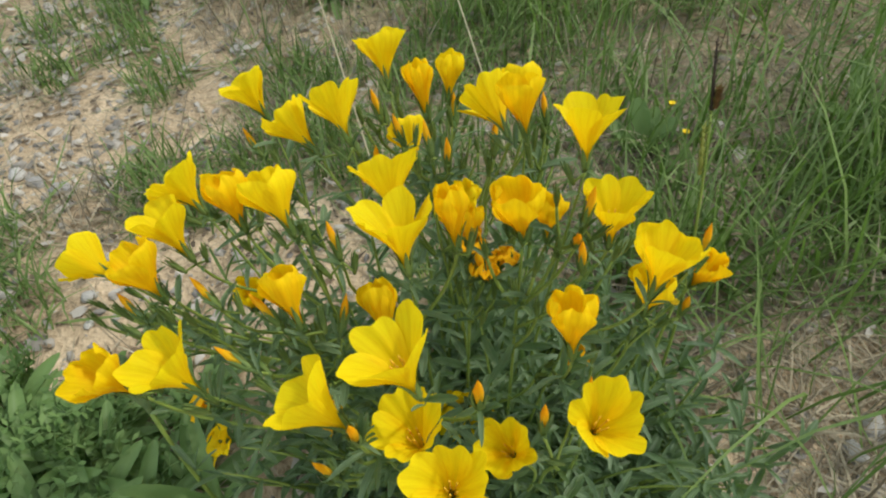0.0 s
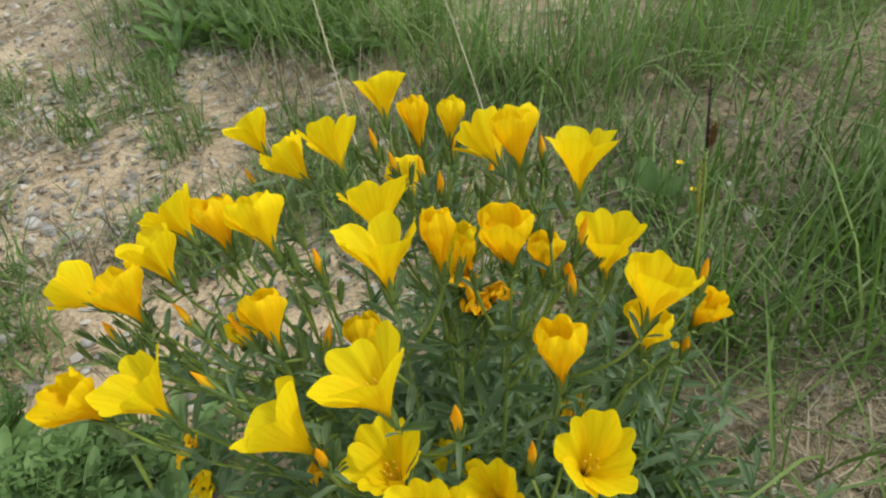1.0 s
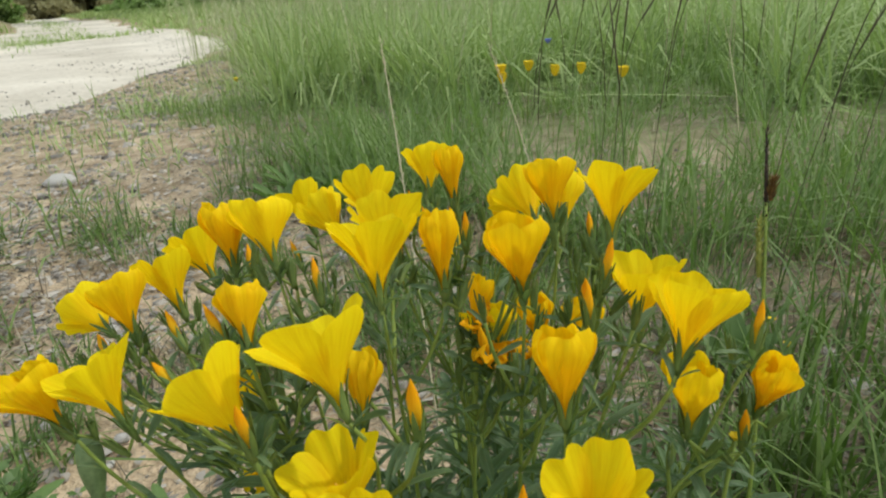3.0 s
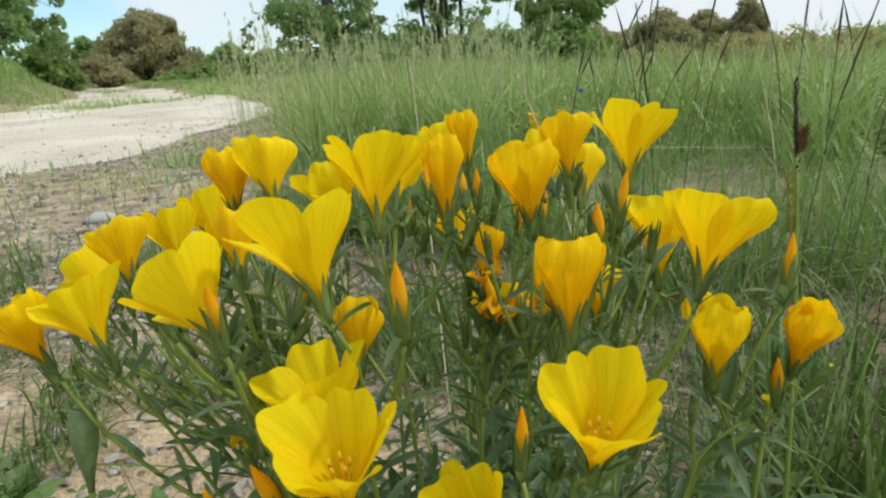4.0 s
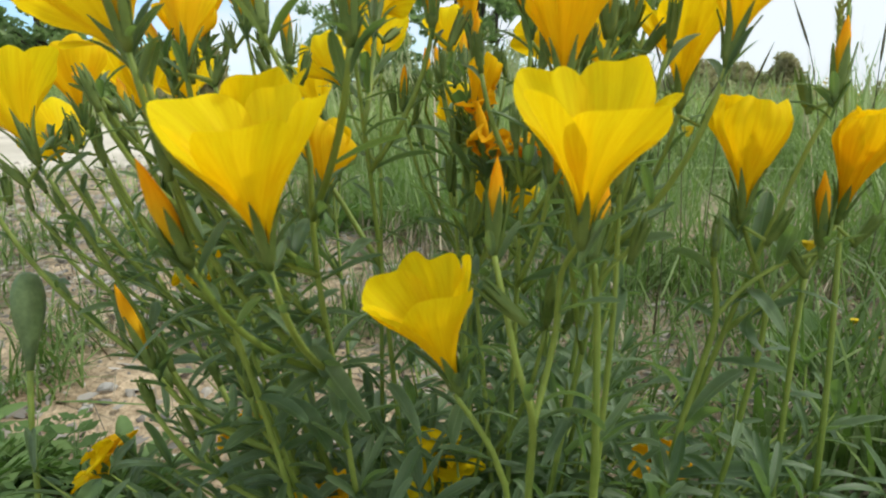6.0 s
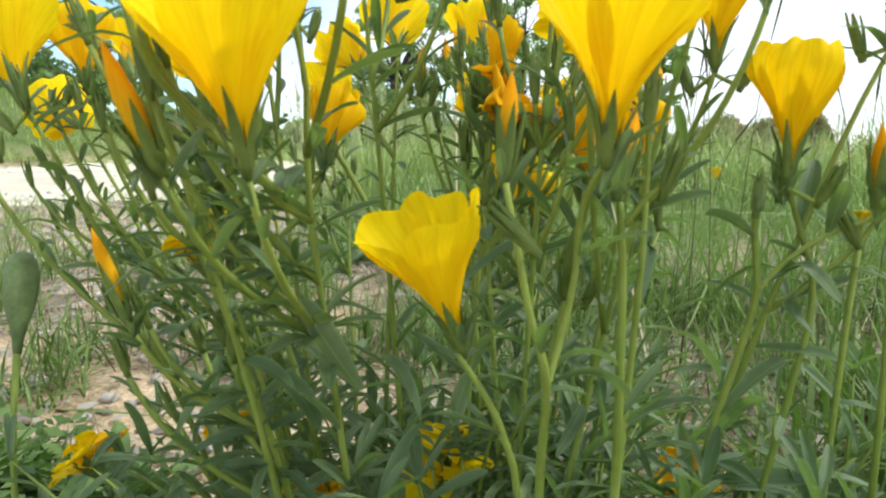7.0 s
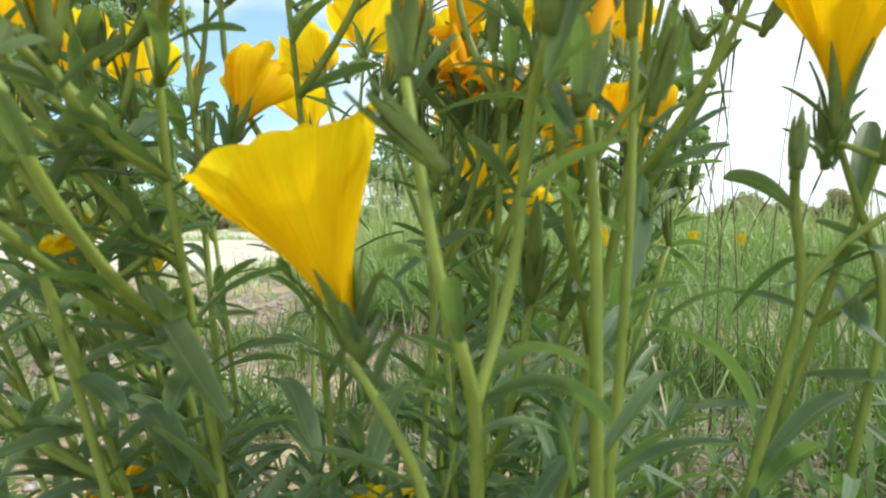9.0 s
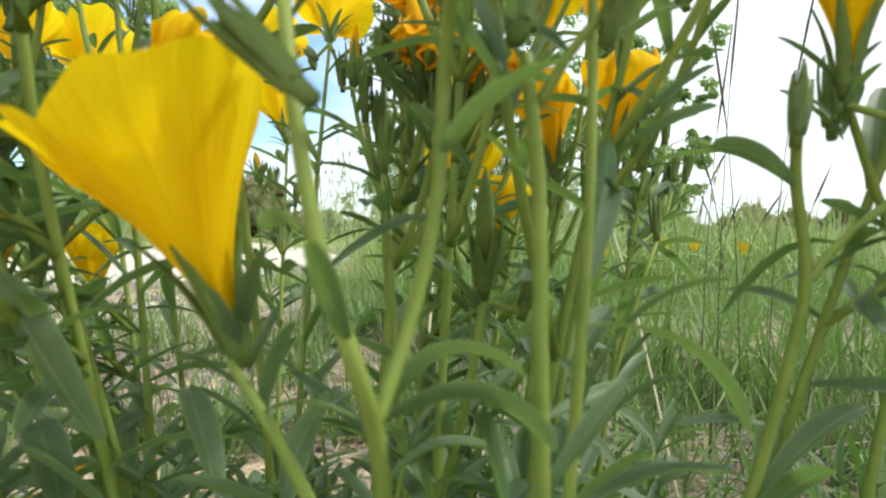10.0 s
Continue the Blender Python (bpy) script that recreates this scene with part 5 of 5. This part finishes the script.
# ---- single plants round the flax ----
def rosette(label, x, y, leaves, l0, l1, kind="feather", size=1.0, category="weed"):
    """A low weed: feathery leaves with many leaflets, or plain ones, broad or narrow."""
    w = thing("weed", label, category, (x, y, float(height(x, y))), "low weeds on the soil")
    rnd = random.Random(int(x * 1000) * 7 + int(y * 1000))
    for k in range(leaves):
        a, tilt, l = 2.4 * k + rnd.uniform(-0.4, 0.4), rnd.uniform(12, 62), rnd.uniform(l0, l1)
        if kind == "feather":
            arch = [Vector((l * s, 0, 0.25 * l * math.sin(2.4 * s) - 0.1 * l * s)) for s in np.linspace(0, 1, 9)]
            pieces = [tube(arch, list(np.linspace(0.0008, 0.0003, 9)), 4)]
            for i in range(2, 9, 2):
                for sd in (-1, 1):
                    ll = l * 0.34 * (1 - 0.55 * abs(i / 8 - 0.5) * 1.6) * rnd.uniform(0.8, 1.2)
                    b, tip = arch[i], arch[i] + Vector((ll * 0.55, sd * ll, rnd.uniform(-0.1, 0.25) * ll))
                    n = Vector((0.9, -0.55 * sd, 0)) * ll * 0.24
                    mid = b.lerp(tip, 0.55)
                    pieces.append(([b, mid - n, tip, mid + n], [(0, 1, 2, 3)]))
            v, f = join(pieces)
        else:
            me = leaf_mesh("leaf", WEED, k + 50, rnd.uniform(0.24, 0.36) * (0.6 if kind == "lance" else 1.0), 0.45)
            v, f = [vv.co * l for vv in me.vertices], [tuple(p.vertices) for p in me.polygons]
            bpy.data.meshes.remove(me)
        m = Matrix.Rotation(a, 4, "Z") @ Matrix.Translation((0.003, 0, 0)) @ Matrix.Rotation(-radians(tilt), 4, "Y")
        part("leaf", mesh_from("leaf", v, f, WEED), w, "", m)
    return w


rw = random.Random(3)
feather = [rosette("low weed with feathery green leaves on soil", -0.235, -0.125, 15, 0.018, 0.040, "feather")]
for i in range(20):
    x, y = rw.uniform(-0.36, -0.15), rw.uniform(-0.21, -0.085)
    copy_thing(feather[0], pose(x, y, float(height(x, y)), 0, 0, rw.uniform(0, 360)))
lance = rosette("weed with long lance-shaped leaves on soil", -0.21, -0.15, 13, 0.03, 0.06, "lance")
for i in range(22):
    x, y = rw.uniform(-0.36, -0.15), rw.uniform(-0.22, -0.085)
    copy_thing(lance, pose(x, y, float(height(x, y)), 0, 0, rw.uniform(0, 360)))
broad = rosette("leafy green weed among grass", -0.36, 0.52, 20, 0.045, 0.085, "lance")
for x, y in ((-0.44, 0.56), (-0.28, 0.53), (-0.5, 0.6), (-0.21, 0.50), (-0.31, 0.62), (-0.4, 0.66), (-0.39, 0.57), (-0.33, 0.56), (-0.25, 0.58), (-0.47, 0.52)):
    copy_thing(broad, pose(x, y, float(height(x, y)), 0, 0, rw.uniform(0, 360)))


def leafy_herb(label, x, y, specs):
    """A herb with a few upright oval leaves, each given as azimuth, tilt, length and width."""
    h = thing("herb", label, "herb", (x, y, float(height(x, y))), "broad-leaved herbs")
    for k, (a, tilt, l, w) in enumerate(specs):
        me = leaf_mesh("leaf", WEED, 80 + k, w, 0.15, 0.25, 9)
        for v in me.vertices:
            v.co *= l
        part("leaf", me, h, "", Matrix.Rotation(radians(a), 4, "Z") @ Matrix.Rotation(-radians(tilt), 4, "Y"))
    return h


leafy_herb("herb with dark green oval leaves in dry grass", 0.148, 0.185, [(95, 70, 0.055, 0.36), (20, 55, 0.05, 0.36), (150, 50, 0.045, 0.34), (-40, 45, 0.045, 0.36), (60, 40, 0.05, 0.3)])
leafy_herb("herb with dark green oval leaves beside soil", 0.122, -0.098, [(-85, 22, 0.045, 0.46), (10, 25, 0.03, 0.4)])
leafy_herb("herb with dark green oval leaves in tall grass", 0.36, 0.24, [(100, 60, 0.07, 0.3), (0, 50, 0.06, 0.3), (190, 45, 0.06, 0.3)])


def sedge(x, y):
    s = thing("sedge", "sedge with dark brown spike and yellow catkins", "sedge", (x, y, float(height(x, y))))
    top = Vector((-0.002, 0.035, 0.2550))
    pts = bezier((0, 0, 0), (0.002, -0.050, 0.135), top, 40)
    part("stem", mesh_from("stem", *tube(pts[:36], list(np.linspace(0.0011, 0.0006, 36)), 6), STEM), s)

    def spike(name, a, b, r, mat, label):
        n, pieces = 46, [tube([a, a.lerp(b, 0.5), b], [r * 0.5, r * 0.6, r * 0.2], 6)]
        d, rnd = (b - a), random.Random(9)
        for i in range(n):
            c, an = a + d * (i / n), i * 2.4
            o = Vector((math.cos(an), math.sin(an), 0.9)) * r * rnd.uniform(0.8, 1.3)
            t_ = Vector((-math.sin(an), math.cos(an), 0)) * r * 0.45
            pieces.append(([c - t_, c + o * 0.6, c + t_, c + o * 1.3 + Vector((0, 0, r))], [(0, 1, 2, 3)]))
        return part(name, mesh_from(name, *join(pieces), mat), s, label)
    spike("spike", pts[34], top, 0.0012, SPIKE, "dark brown flower spike")
    spike("spike", pts[35] + Vector((0.0014, 0, 0.001)), pts[36] + Vector((0.0026, 0.001, 0.001)), 0.0017, RUSSET, "plump red-brown flower spike")
    spike("catkin", pts[31] + Vector((-0.0018, 0, 0)), pts[34] + Vector((-0.0022, 0, 0)), 0.0017, POLLEN, "yellow-green catkin")
    for k in range(9):
        rr = np.random.default_rng(40 + k)
        v, q = ribbons(np.zeros((1, 3)), rr.uniform(0.06, 0.12, 1), np.array([0.003]), rr.uniform(0, 6.28, 1), rr.uniform(0.1, 0.4, 1), rr.uniform(0.2, 0.7, 1), 6)
        part("blade", big_mesh("blade", v, q, GRASS), s)


sedge(0.125, -0.072)


def pod_plant(x, y):
    p = thing("budding_herb", "herb with closed green flower head on stout stem", "herb", (x, y, float(height(x, y))))
    top = Vector((-0.012, 0.012, 0.134))
    a = Vector((-0.002, 0.001, 0.098))
    pts = bezier((0.012, -0.012, -0.003), (0.008, -0.012, 0.06), a, 9)
    part("stem", mesh_from("stem", *tube(pts, [0.0012, 0.0012, 0.0012, 0.0011, 0.0011, 0.0011, 0.0011, 0.0012, 0.0014], 8), STEM), p)
    prof = [(0, 0.0014), (0.14, 0.0020), (0.3, 0.0034), (0.45, 0.0050), (0.6, 0.0060), (0.75, 0.0062), (0.88, 0.0054), (0.96, 0.0038), (1.0, 0.0014)]
    v, f = tube([a.lerp(top, s) for s, _ in prof], [r for _, r in prof], 16)
    v = [Vector(q) for q in v]
    d = (top - a).normalized()
    for i, q in enumerate(v):
        c = a + d * (q - a).dot(d)
        v[i] = c + (q - c) * (1.0 if i % 2 else 0.86)
    part("flower_head", mesh_from("flower_head", v, f, POD), p, "closed green ribbed flower head")
    for k, (an, tl, l) in enumerate(((200, 62, 0.07), (120, 55, 0.065), (300, 55, 0.06), (30, 60, 0.06))):
        me = leaf_mesh("leaf", WEED, 60 + k, 0.14, 0.3)
        for vv in me.vertices:
            vv.co *= l
        part("leaf", me, p, "", Matrix.Translation((0.012, -0.012, 0.004)) @ Matrix.Rotation(radians(an), 4, "Z") @ Matrix.Rotation(-radians(tl), 4, "Y"))


pod_plant(-0.145, -0.148)


def small_flower(label, x, y, z, r, mat=YELLOW, lean=0.01, group="small flowers in the grass", petals=6, rise=52):
    """A small flower on a thin stalk."""
    g = float(height(x, y))
    s = thing("small_flower", label, "flower", (x, y, g), group)
    top = Vector((lean, -lean, z - g))
    part("stem", mesh_from("stem", *tube(bezier((0, 0, 0), (0, 0, (z - g) * 0.6), top, 6), [0.0008] * 6, 5), STEM), s)
    me = None
    for k in range(petals):
        if me is None:
            me = leaf_mesh("petal", mat, 5, 0.75, 0.05, 0.2, 5)
            for v in me.vertices:
                v.co *= r
        part("petal", me, s, "", Matrix.Translation(top) @ Matrix.Rotation(6.283 * k / petals, 4, "Z") @ Matrix.Rotation(-radians(rise), 4, "Y"))
    return s


small_flower("tiny yellow flower in dry grass", 0.170, 0.175, 0.045, 0.005)
small_flower("tiny yellow flower beside the flax stems", 0.1133, -0.1000, 0.154, 0.0034, YELLOW, 0.003)
small_flower("tiny yellow flower on a thin stalk", 0.165, 0.221, 0.041, 0.005)
small_flower("blue meadow flower among green grass", -0.153, 1.035, 0.191, 0.012, BLUE, 0.0, petals=9)
for x, y, z, rise in ((-0.194, 1.027, 0.140, 66), (-0.138, 1.008, 0.132, 74), (-0.24, 0.99, 0.122, 70), (-0.245, 1.00, 0.138, 60), (-0.09, 1.03, 0.132, 72), (-0.008, 1.0, 0.128, 64)):
    small_flower("yellow flax flower in the meadow grass", x, y, z, 0.024, YELLOW, 0.004, "yellow flowers in the meadow", 5, rise)
small_flower("yellow flower on the grassy verge", -1.40, 1.72, 0.04, 0.022)


def dry_stalk(x, y, top):
    s = thing("dry_grass_stalk", "bleached dry grass stalk with thin seed head", "grass", (x, y, float(height(x, y))))
    pts = bezier((0, 0, 0), (top[0] * 0.35, top[1] * 0.35, top[2] * 0.6), top, 10)
    part("stem", mesh_from("stem", *tube(pts, list(np.linspace(0.0008, 0.0003, 10)), 5), PALE), s)
    rnd, pieces = random.Random(2), []
    for i in range(40):
        c = pts[5].lerp(pts[9], i / 40)
        d = Vector((rnd.uniform(-0.3, 0.3), rnd.uniform(-0.3, 0.3), 1)) * rnd.uniform(0.006, 0.012)
        w = Vector((rnd.uniform(-1, 1), rnd.uniform(-1, 1), 0)).normalized() * 0.0006
        pieces.append(([c, c + d * 0.5 - w, c + d, c + d * 0.5 + w], [(0, 1, 2, 3)]))
    part("seed_head", mesh_from("seed_head", *join(pieces), PALE), s)


dry_stalk(-0.020, -0.035, (-0.150, 0.300, 0.270))
dry_stalk(0.05, 0.09, (-0.16, 0.33, 0.245))


# dark flowering stalks that stand above the meadow
def spike_stalk(label, x, y, h, lean, thick=1.0):
    s = thing("grass_stalk", label, "grass", (x, y, float(height(x, y))), "flowering grass stalks")
    top = Vector((lean, lean * 0.4, h))
    pts = bezier((0, 0, 0), (0, 0, h * 0.6), top, 8)
    part("stem", mesh_from("stem", *tube(pts, list(np.linspace(0.0014 * thick, 0.0008 * thick, 8)), 5), DARK_STALK), s)
    a = pts[5]
    part("spike", mesh_from("spike", *tube([a, a.lerp(top, 0.25), a.lerp(top, 0.6), top + (top - a) * 0.1], [0.0012 * thick, 0.0028 * thick, 0.0024 * thick, 0.0005], 6), DARK_STALK), s)


rk = random.Random(12)
for i in range(26):
    x, y = rk.uniform(-0.25, 1.2), rk.uniform(0.75, 2.2)
    spike_stalk("dark flowering grass stalk above the meadow", x, y, rk.uniform(0.24, 0.42), rk.uniform(-0.08, 0.1))


for x, y, h, lean in ((0.040, 0.270, 0.33, 0.012), (0.058, 0.240, 0.29, -0.020), (0.070, 0.310, 0.34, 0.030), (0.022, 0.330, 0.31, 0.018),
                      (0.165, 0.270, 0.29, 0.040), (0.190, 0.300, 0.31, 0.070), (0.240, 0.330, 0.32, 0.045)):
    spike_stalk("slender dark grass stalk with narrow spike", x, y, h, lean, 0.32)


# ---- trees, scrub and gorse ----
def leaf_cloud(centres, radii, count, size, rng):
    """Small leaf quads gathered round clump centres, denser at each clump's skin."""
    count = int(1.4 * count)
    k = rng.integers(0, len(centres), count)
    d = rng.normal(0, 1, (count, 3))
    d /= np.linalg.norm(d, axis=1)[:, None]
    p = centres[k] + d * (radii[k] * rng.random(count) ** 0.45)[:, None] * np.array([1, 1, 0.8])
    a = rng.normal(0, 1, (count, 3))
    a /= np.linalg.norm(a, axis=1)[:, None]
    b = np.cross(a, rng.normal(0, 1, (count, 3)))
    b /= np.linalg.norm(b, axis=1)[:, None]
    s = (0.82 * size * rng.uniform(0.6, 1.3, count))[:, None]
    v = np.stack([p - a * s, p + b * s * 0.55, p + a * s, p - b * s * 0.55], 1).reshape(-1, 3)
    return v, np.arange(count * 4).reshape(-1, 4)


def polar(az, r):
    """A ground point by compass angle (degrees left of +y is negative) and distance."""
    return r * math.sin(radians(az)), r * math.cos(radians(az))


def tree(label, az, r, tall, spread, trunk, low, mat, seed, clumps=46, count=9000, size=0.09, stems=1):
    x, y = polar(az, r)
    g = float(height(x, y))
    t_ = thing("tree", label, "tree", (x, y, g - 0.1))
    rng = np.random.default_rng(seed)
    rnd = random.Random(seed)
    centres, radii = [], []
    for st in range(stems):
        ox, oy = (rnd.uniform(-0.5, 0.5) * spread * 0.5, rnd.uniform(-0.3, 0.3)) if stems > 1 else (0, 0)
        spine = [Vector((ox + rnd.uniform(-0.05, 0.05) * tall * s * (1 if stems == 1 else 2.0), oy + rnd.uniform(-0.04, 0.04) * tall * s, tall * s)) for s in (0, 0.15, 0.35, 0.6, 0.85)]
        part("trunk", mesh_from("trunk", *tube(spine, [trunk * 1.25, trunk, trunk * 0.85, trunk * 0.5, trunk * 0.12], 9), BARK), t_)
        for k in range(clumps // stems):
            s = low + (1 - low) * rnd.random() ** 1.5
            j = min(3, int(s * 4.7))
            a0 = spine[j].lerp(spine[j + 1], 0.5)
            an, rr = rnd.uniform(0, 6.28), spread * math.sqrt(rnd.uniform(0.08, 1)) * (1 - 0.40 * abs(s - 0.5) / 0.5)
            end = Vector((a0.x + rr * math.cos(an), a0.y + rr * math.sin(an), tall * s + rnd.uniform(-0.05, 0.08) * tall))
            part("limb", mesh_from("limb", *tube(bezier(a0, a0.lerp(end, 0.5) + Vector((0, 0, 0.05 * tall)), end, 5), list(np.linspace(trunk * 0.3, trunk * 0.05, 5)), 5), BARK), t_)
            for q_ in range(3):
                centres.append(end + Vector((rnd.uniform(-1, 1), rnd.uniform(-1, 1), rnd.uniform(-0.8, 0.5))) * spread * 0.16)
                radii.append(spread * rnd.uniform(0.06, 0.15))
    v, q_ = leaf_cloud(np.array(centres), np.array(radii), count, size, rng)
    part("crown", big_mesh("crown", v, q_, mat, False), t_)
    return t_


def bush(label, az, r, tall, wide, mat, seed, count=6000, size=0.09, name="bush", category="bush", flecks=0, sink=0.0):
    x, y = polar(az, r)
    b = thing(name, label, category, (x, y, float(height(x, y)) - 0.1 - sink))
    rng, rnd = np.random.default_rng(seed), random.Random(seed)
    centres, radii = [], []
    for k in range(110):
        an, e = rnd.uniform(0, 6.28), rnd.uniform(0.02, 1.0)
        rr = wide * 0.5 * math.sqrt(max(0.02, 1 - e ** 2.2)) * rnd.uniform(0.25, 1.02)
        centres.append((rr * math.cos(an), rr * math.sin(an), tall * e * rnd.uniform(0.75, 1.05)))
        radii.append(min(wide, tall * 2) * rnd.uniform(0.07, 0.17))
    for k in range(7):
        c = centres[rnd.randrange(110)]
        part("branch", mesh_from("branch", *tube(bezier((rnd.uniform(-0.1, 0.1) * wide, rnd.uniform(-0.1, 0.1) * wide, 0), (c[0] * 0.4, c[1] * 0.4, c[2] * 0.6), c, 5), [0.05 * tall * s for s in (0.5, 0.4, 0.3, 0.2, 0.1)], 5), BARK), b)
    v, q_ = leaf_cloud(np.array(centres), np.array(radii), count, size, rng)
    part("foliage", big_mesh("foliage", v, q_, mat, False), b)
    if flecks:
        v, q_ = leaf_cloud(np.array(centres), np.array(radii) * 1.05, flecks, size * 0.7, rng)
        part("blossom", big_mesh("blossom", v, q_, GORSE, False), b, "yellow gorse blossom")
    return b


def crest(az, r, elevation):
    """The height of a thing at az and r whose top fits that elevation in the camera's view."""
    return (0.25 + r * math.tan(radians(elevation)) - float(height(*polar(az, r)))) / 1.1


tree("leafy green tree with dark trunk beside the meadow", -31.3, 19, 8.5, 2.3, 0.17, 0.10, HAZY_CROWN, 1, 110, 16000, 0.085)
tree("open leafy tree with several thin trunks", -22.0, 21, 8.0, 2.2, 0.06, 0.05, HAZY_CROWN, 2, 120, 19000, 0.085, 6)
tree("light green young tree at the meadow edge", -12.5, 18, 5.5, 2.0, 0.07, 0.02, CROWN_LIGHT, 3, 80, 16000, 0.09, 3)
tree("leafy tree with dark trunk on the grassy bank", -55.6, 21, 7.0, 2.3, 0.12, 0.08, HAZY_CROWN, 4, 90, 14000, 0.10)
tree("leafy tree on the grassy bank", -64.0, 22, 8.0, 3.0, 0.16, 0.05, HAZY_CROWN, 5, 80, 13000, 0.10)
bush("leafy scrub under the trees", -21.5, 25, crest(-21.5, 25, 2.6), 3.2, CROWN_LIGHT, 31, 6000, 0.09)
bush("leafy scrub under the trees", -24.5, 27, crest(-24.5, 27, 3.2), 3.6, HAZY_CROWN, 27, 7000, 0.10)
bush("leafy scrub under the trees", -31.0, 24, crest(-31, 24, 2.2), 4.0, CROWN_LIGHT, 28, 7000, 0.10)
bush("light green scrub below a young tree", -12.2, 17, crest(-12.2, 17, 3.6), 2.5, CROWN_LIGHT, 29, 9000, 0.09)
bush("leafy scrub under the trees", -18.3, 24, crest(-18.3, 24, 2.8), 3.0, HAZY_CROWN, 30, 5000, 0.09)
tree("slender young tree beside the track", -37.8, 30, crest(-37.8, 30, 4.6), 0.35, 0.04, 0.3, CROWN_LIGHT, 6, 24, 2200, 0.08)
bush("large rounded brownish evergreen bush beside the track", -45.4, 36, crest(-45.4, 36, 5.3), 4.7, HAZY_SCRUB, 11, 27000, 0.127)
bush("dark green bush beside the track", -49.6, 38, crest(-49.6, 38, 3.9), 2.2, HAZY_CROWN, 12, 12600, 0.127)
bush("green bush on the grassy bank", -52.4, 24, crest(-52.4, 24, 3.9), 1.7, CROWN_LIGHT, 13, 9000, 0.103)
bush("olive green bush beside the track", -49.5, 30, crest(-49.5, 30, 2.2), 3.4, HAZY_SCRUB, 14, 10800, 0.103)
bush("green hedge bush beyond the track", -39.6, 33, crest(-39.6, 33, 2.8), 2.4, HAZY_CROWN, 15, 10800, 0.103)
bush("green hedge bush beyond the track", -36.6, 30, crest(-36.6, 30, 2.2), 3.0, CROWN_LIGHT, 16, 10800, 0.103)
bush("low green bush at the track edge", -42.0, 27, crest(-42, 27, 1.3), 3.4, CROWN_LIGHT, 17, 9000, 0.092)
bush("low green scrub beyond the trees", -28.0, 32, crest(-28, 32, 2.8), 5.5, HAZY_CROWN, 18, 10800, 0.115)
bush("low green scrub beyond the trees", -18.0, 34, crest(-18, 34, 2.6), 7.0, HAZY_CROWN, 19, 10800, 0.115)
bush("dark brownish scrub on the far side", -4.2, 40, crest(-4.2, 40, 3.3), 4.0, HAZY_SCRUB, 21, 12600, 0.138)
bush("dark rounded bush on the far side", 2.2, 42, crest(2.2, 42, 4.0), 2.9, HAZY_SCRUB, 22, 14400, 0.138)
bush("brownish scrub on the far side", -0.8, 44, crest(-0.8, 44, 2.9), 3.6, HAZY_SCRUB, 23, 10800, 0.138)
bush("green scrub at the far end of the meadow", 10.0, 48, crest(10, 48, 0.9), 9.0, HAZY_CROWN, 24, 10800, 0.149)
bush("green scrub at the far end of the meadow", 22.0, 50, crest(22, 50, 0.9), 11.0, HAZY_SCRUB, 25, 10800, 0.149)
bush("green scrub at the far end of the meadow", -10.0, 46, crest(-10, 46, 2.4), 7.0, HAZY_SCRUB, 26, 10800, 0.149)
for i, (az, r) in enumerate(((-3, 17), (2, 16), (6, 15), (9, 17), (12, 15), (16, 18), (-7, 20), (21, 20), (4, 21))):
    bush("low gorse bush with yellow blossom", az, r, crest(az, r, 1.5 if az > 0 else 0.8), 2.6, HAZY_SCRUB, 40 + i, 4500, 0.06, "gorse_bush", "gorse", 1500, 0.1)
for i, (az, r) in enumerate(((-8, 13), (-5, 11.5), (-1, 12.5), (3, 11), (7, 12), (11, 11), (15, 12.5), (19, 11))):
    bush("low brownish scrub at the edge of the meadow", az, r, crest(az, r, 0.2 + 0.5 * math.sin(i * 1.9)), 2.4, HAZY_SCRUB, 80 + i, 4200, 0.045, flecks=500, sink=0.1)
for i in range(16):
    az = -100 + i * 15
    bush("distant green scrub on the skyline", az, 95 + 9 * math.sin(i * 2.1), 2.6, 30.0, HAZY_CROWN if i % 2 else HAZY_SCRUB, 60 + i, 2600, 0.42, "far_scrub")
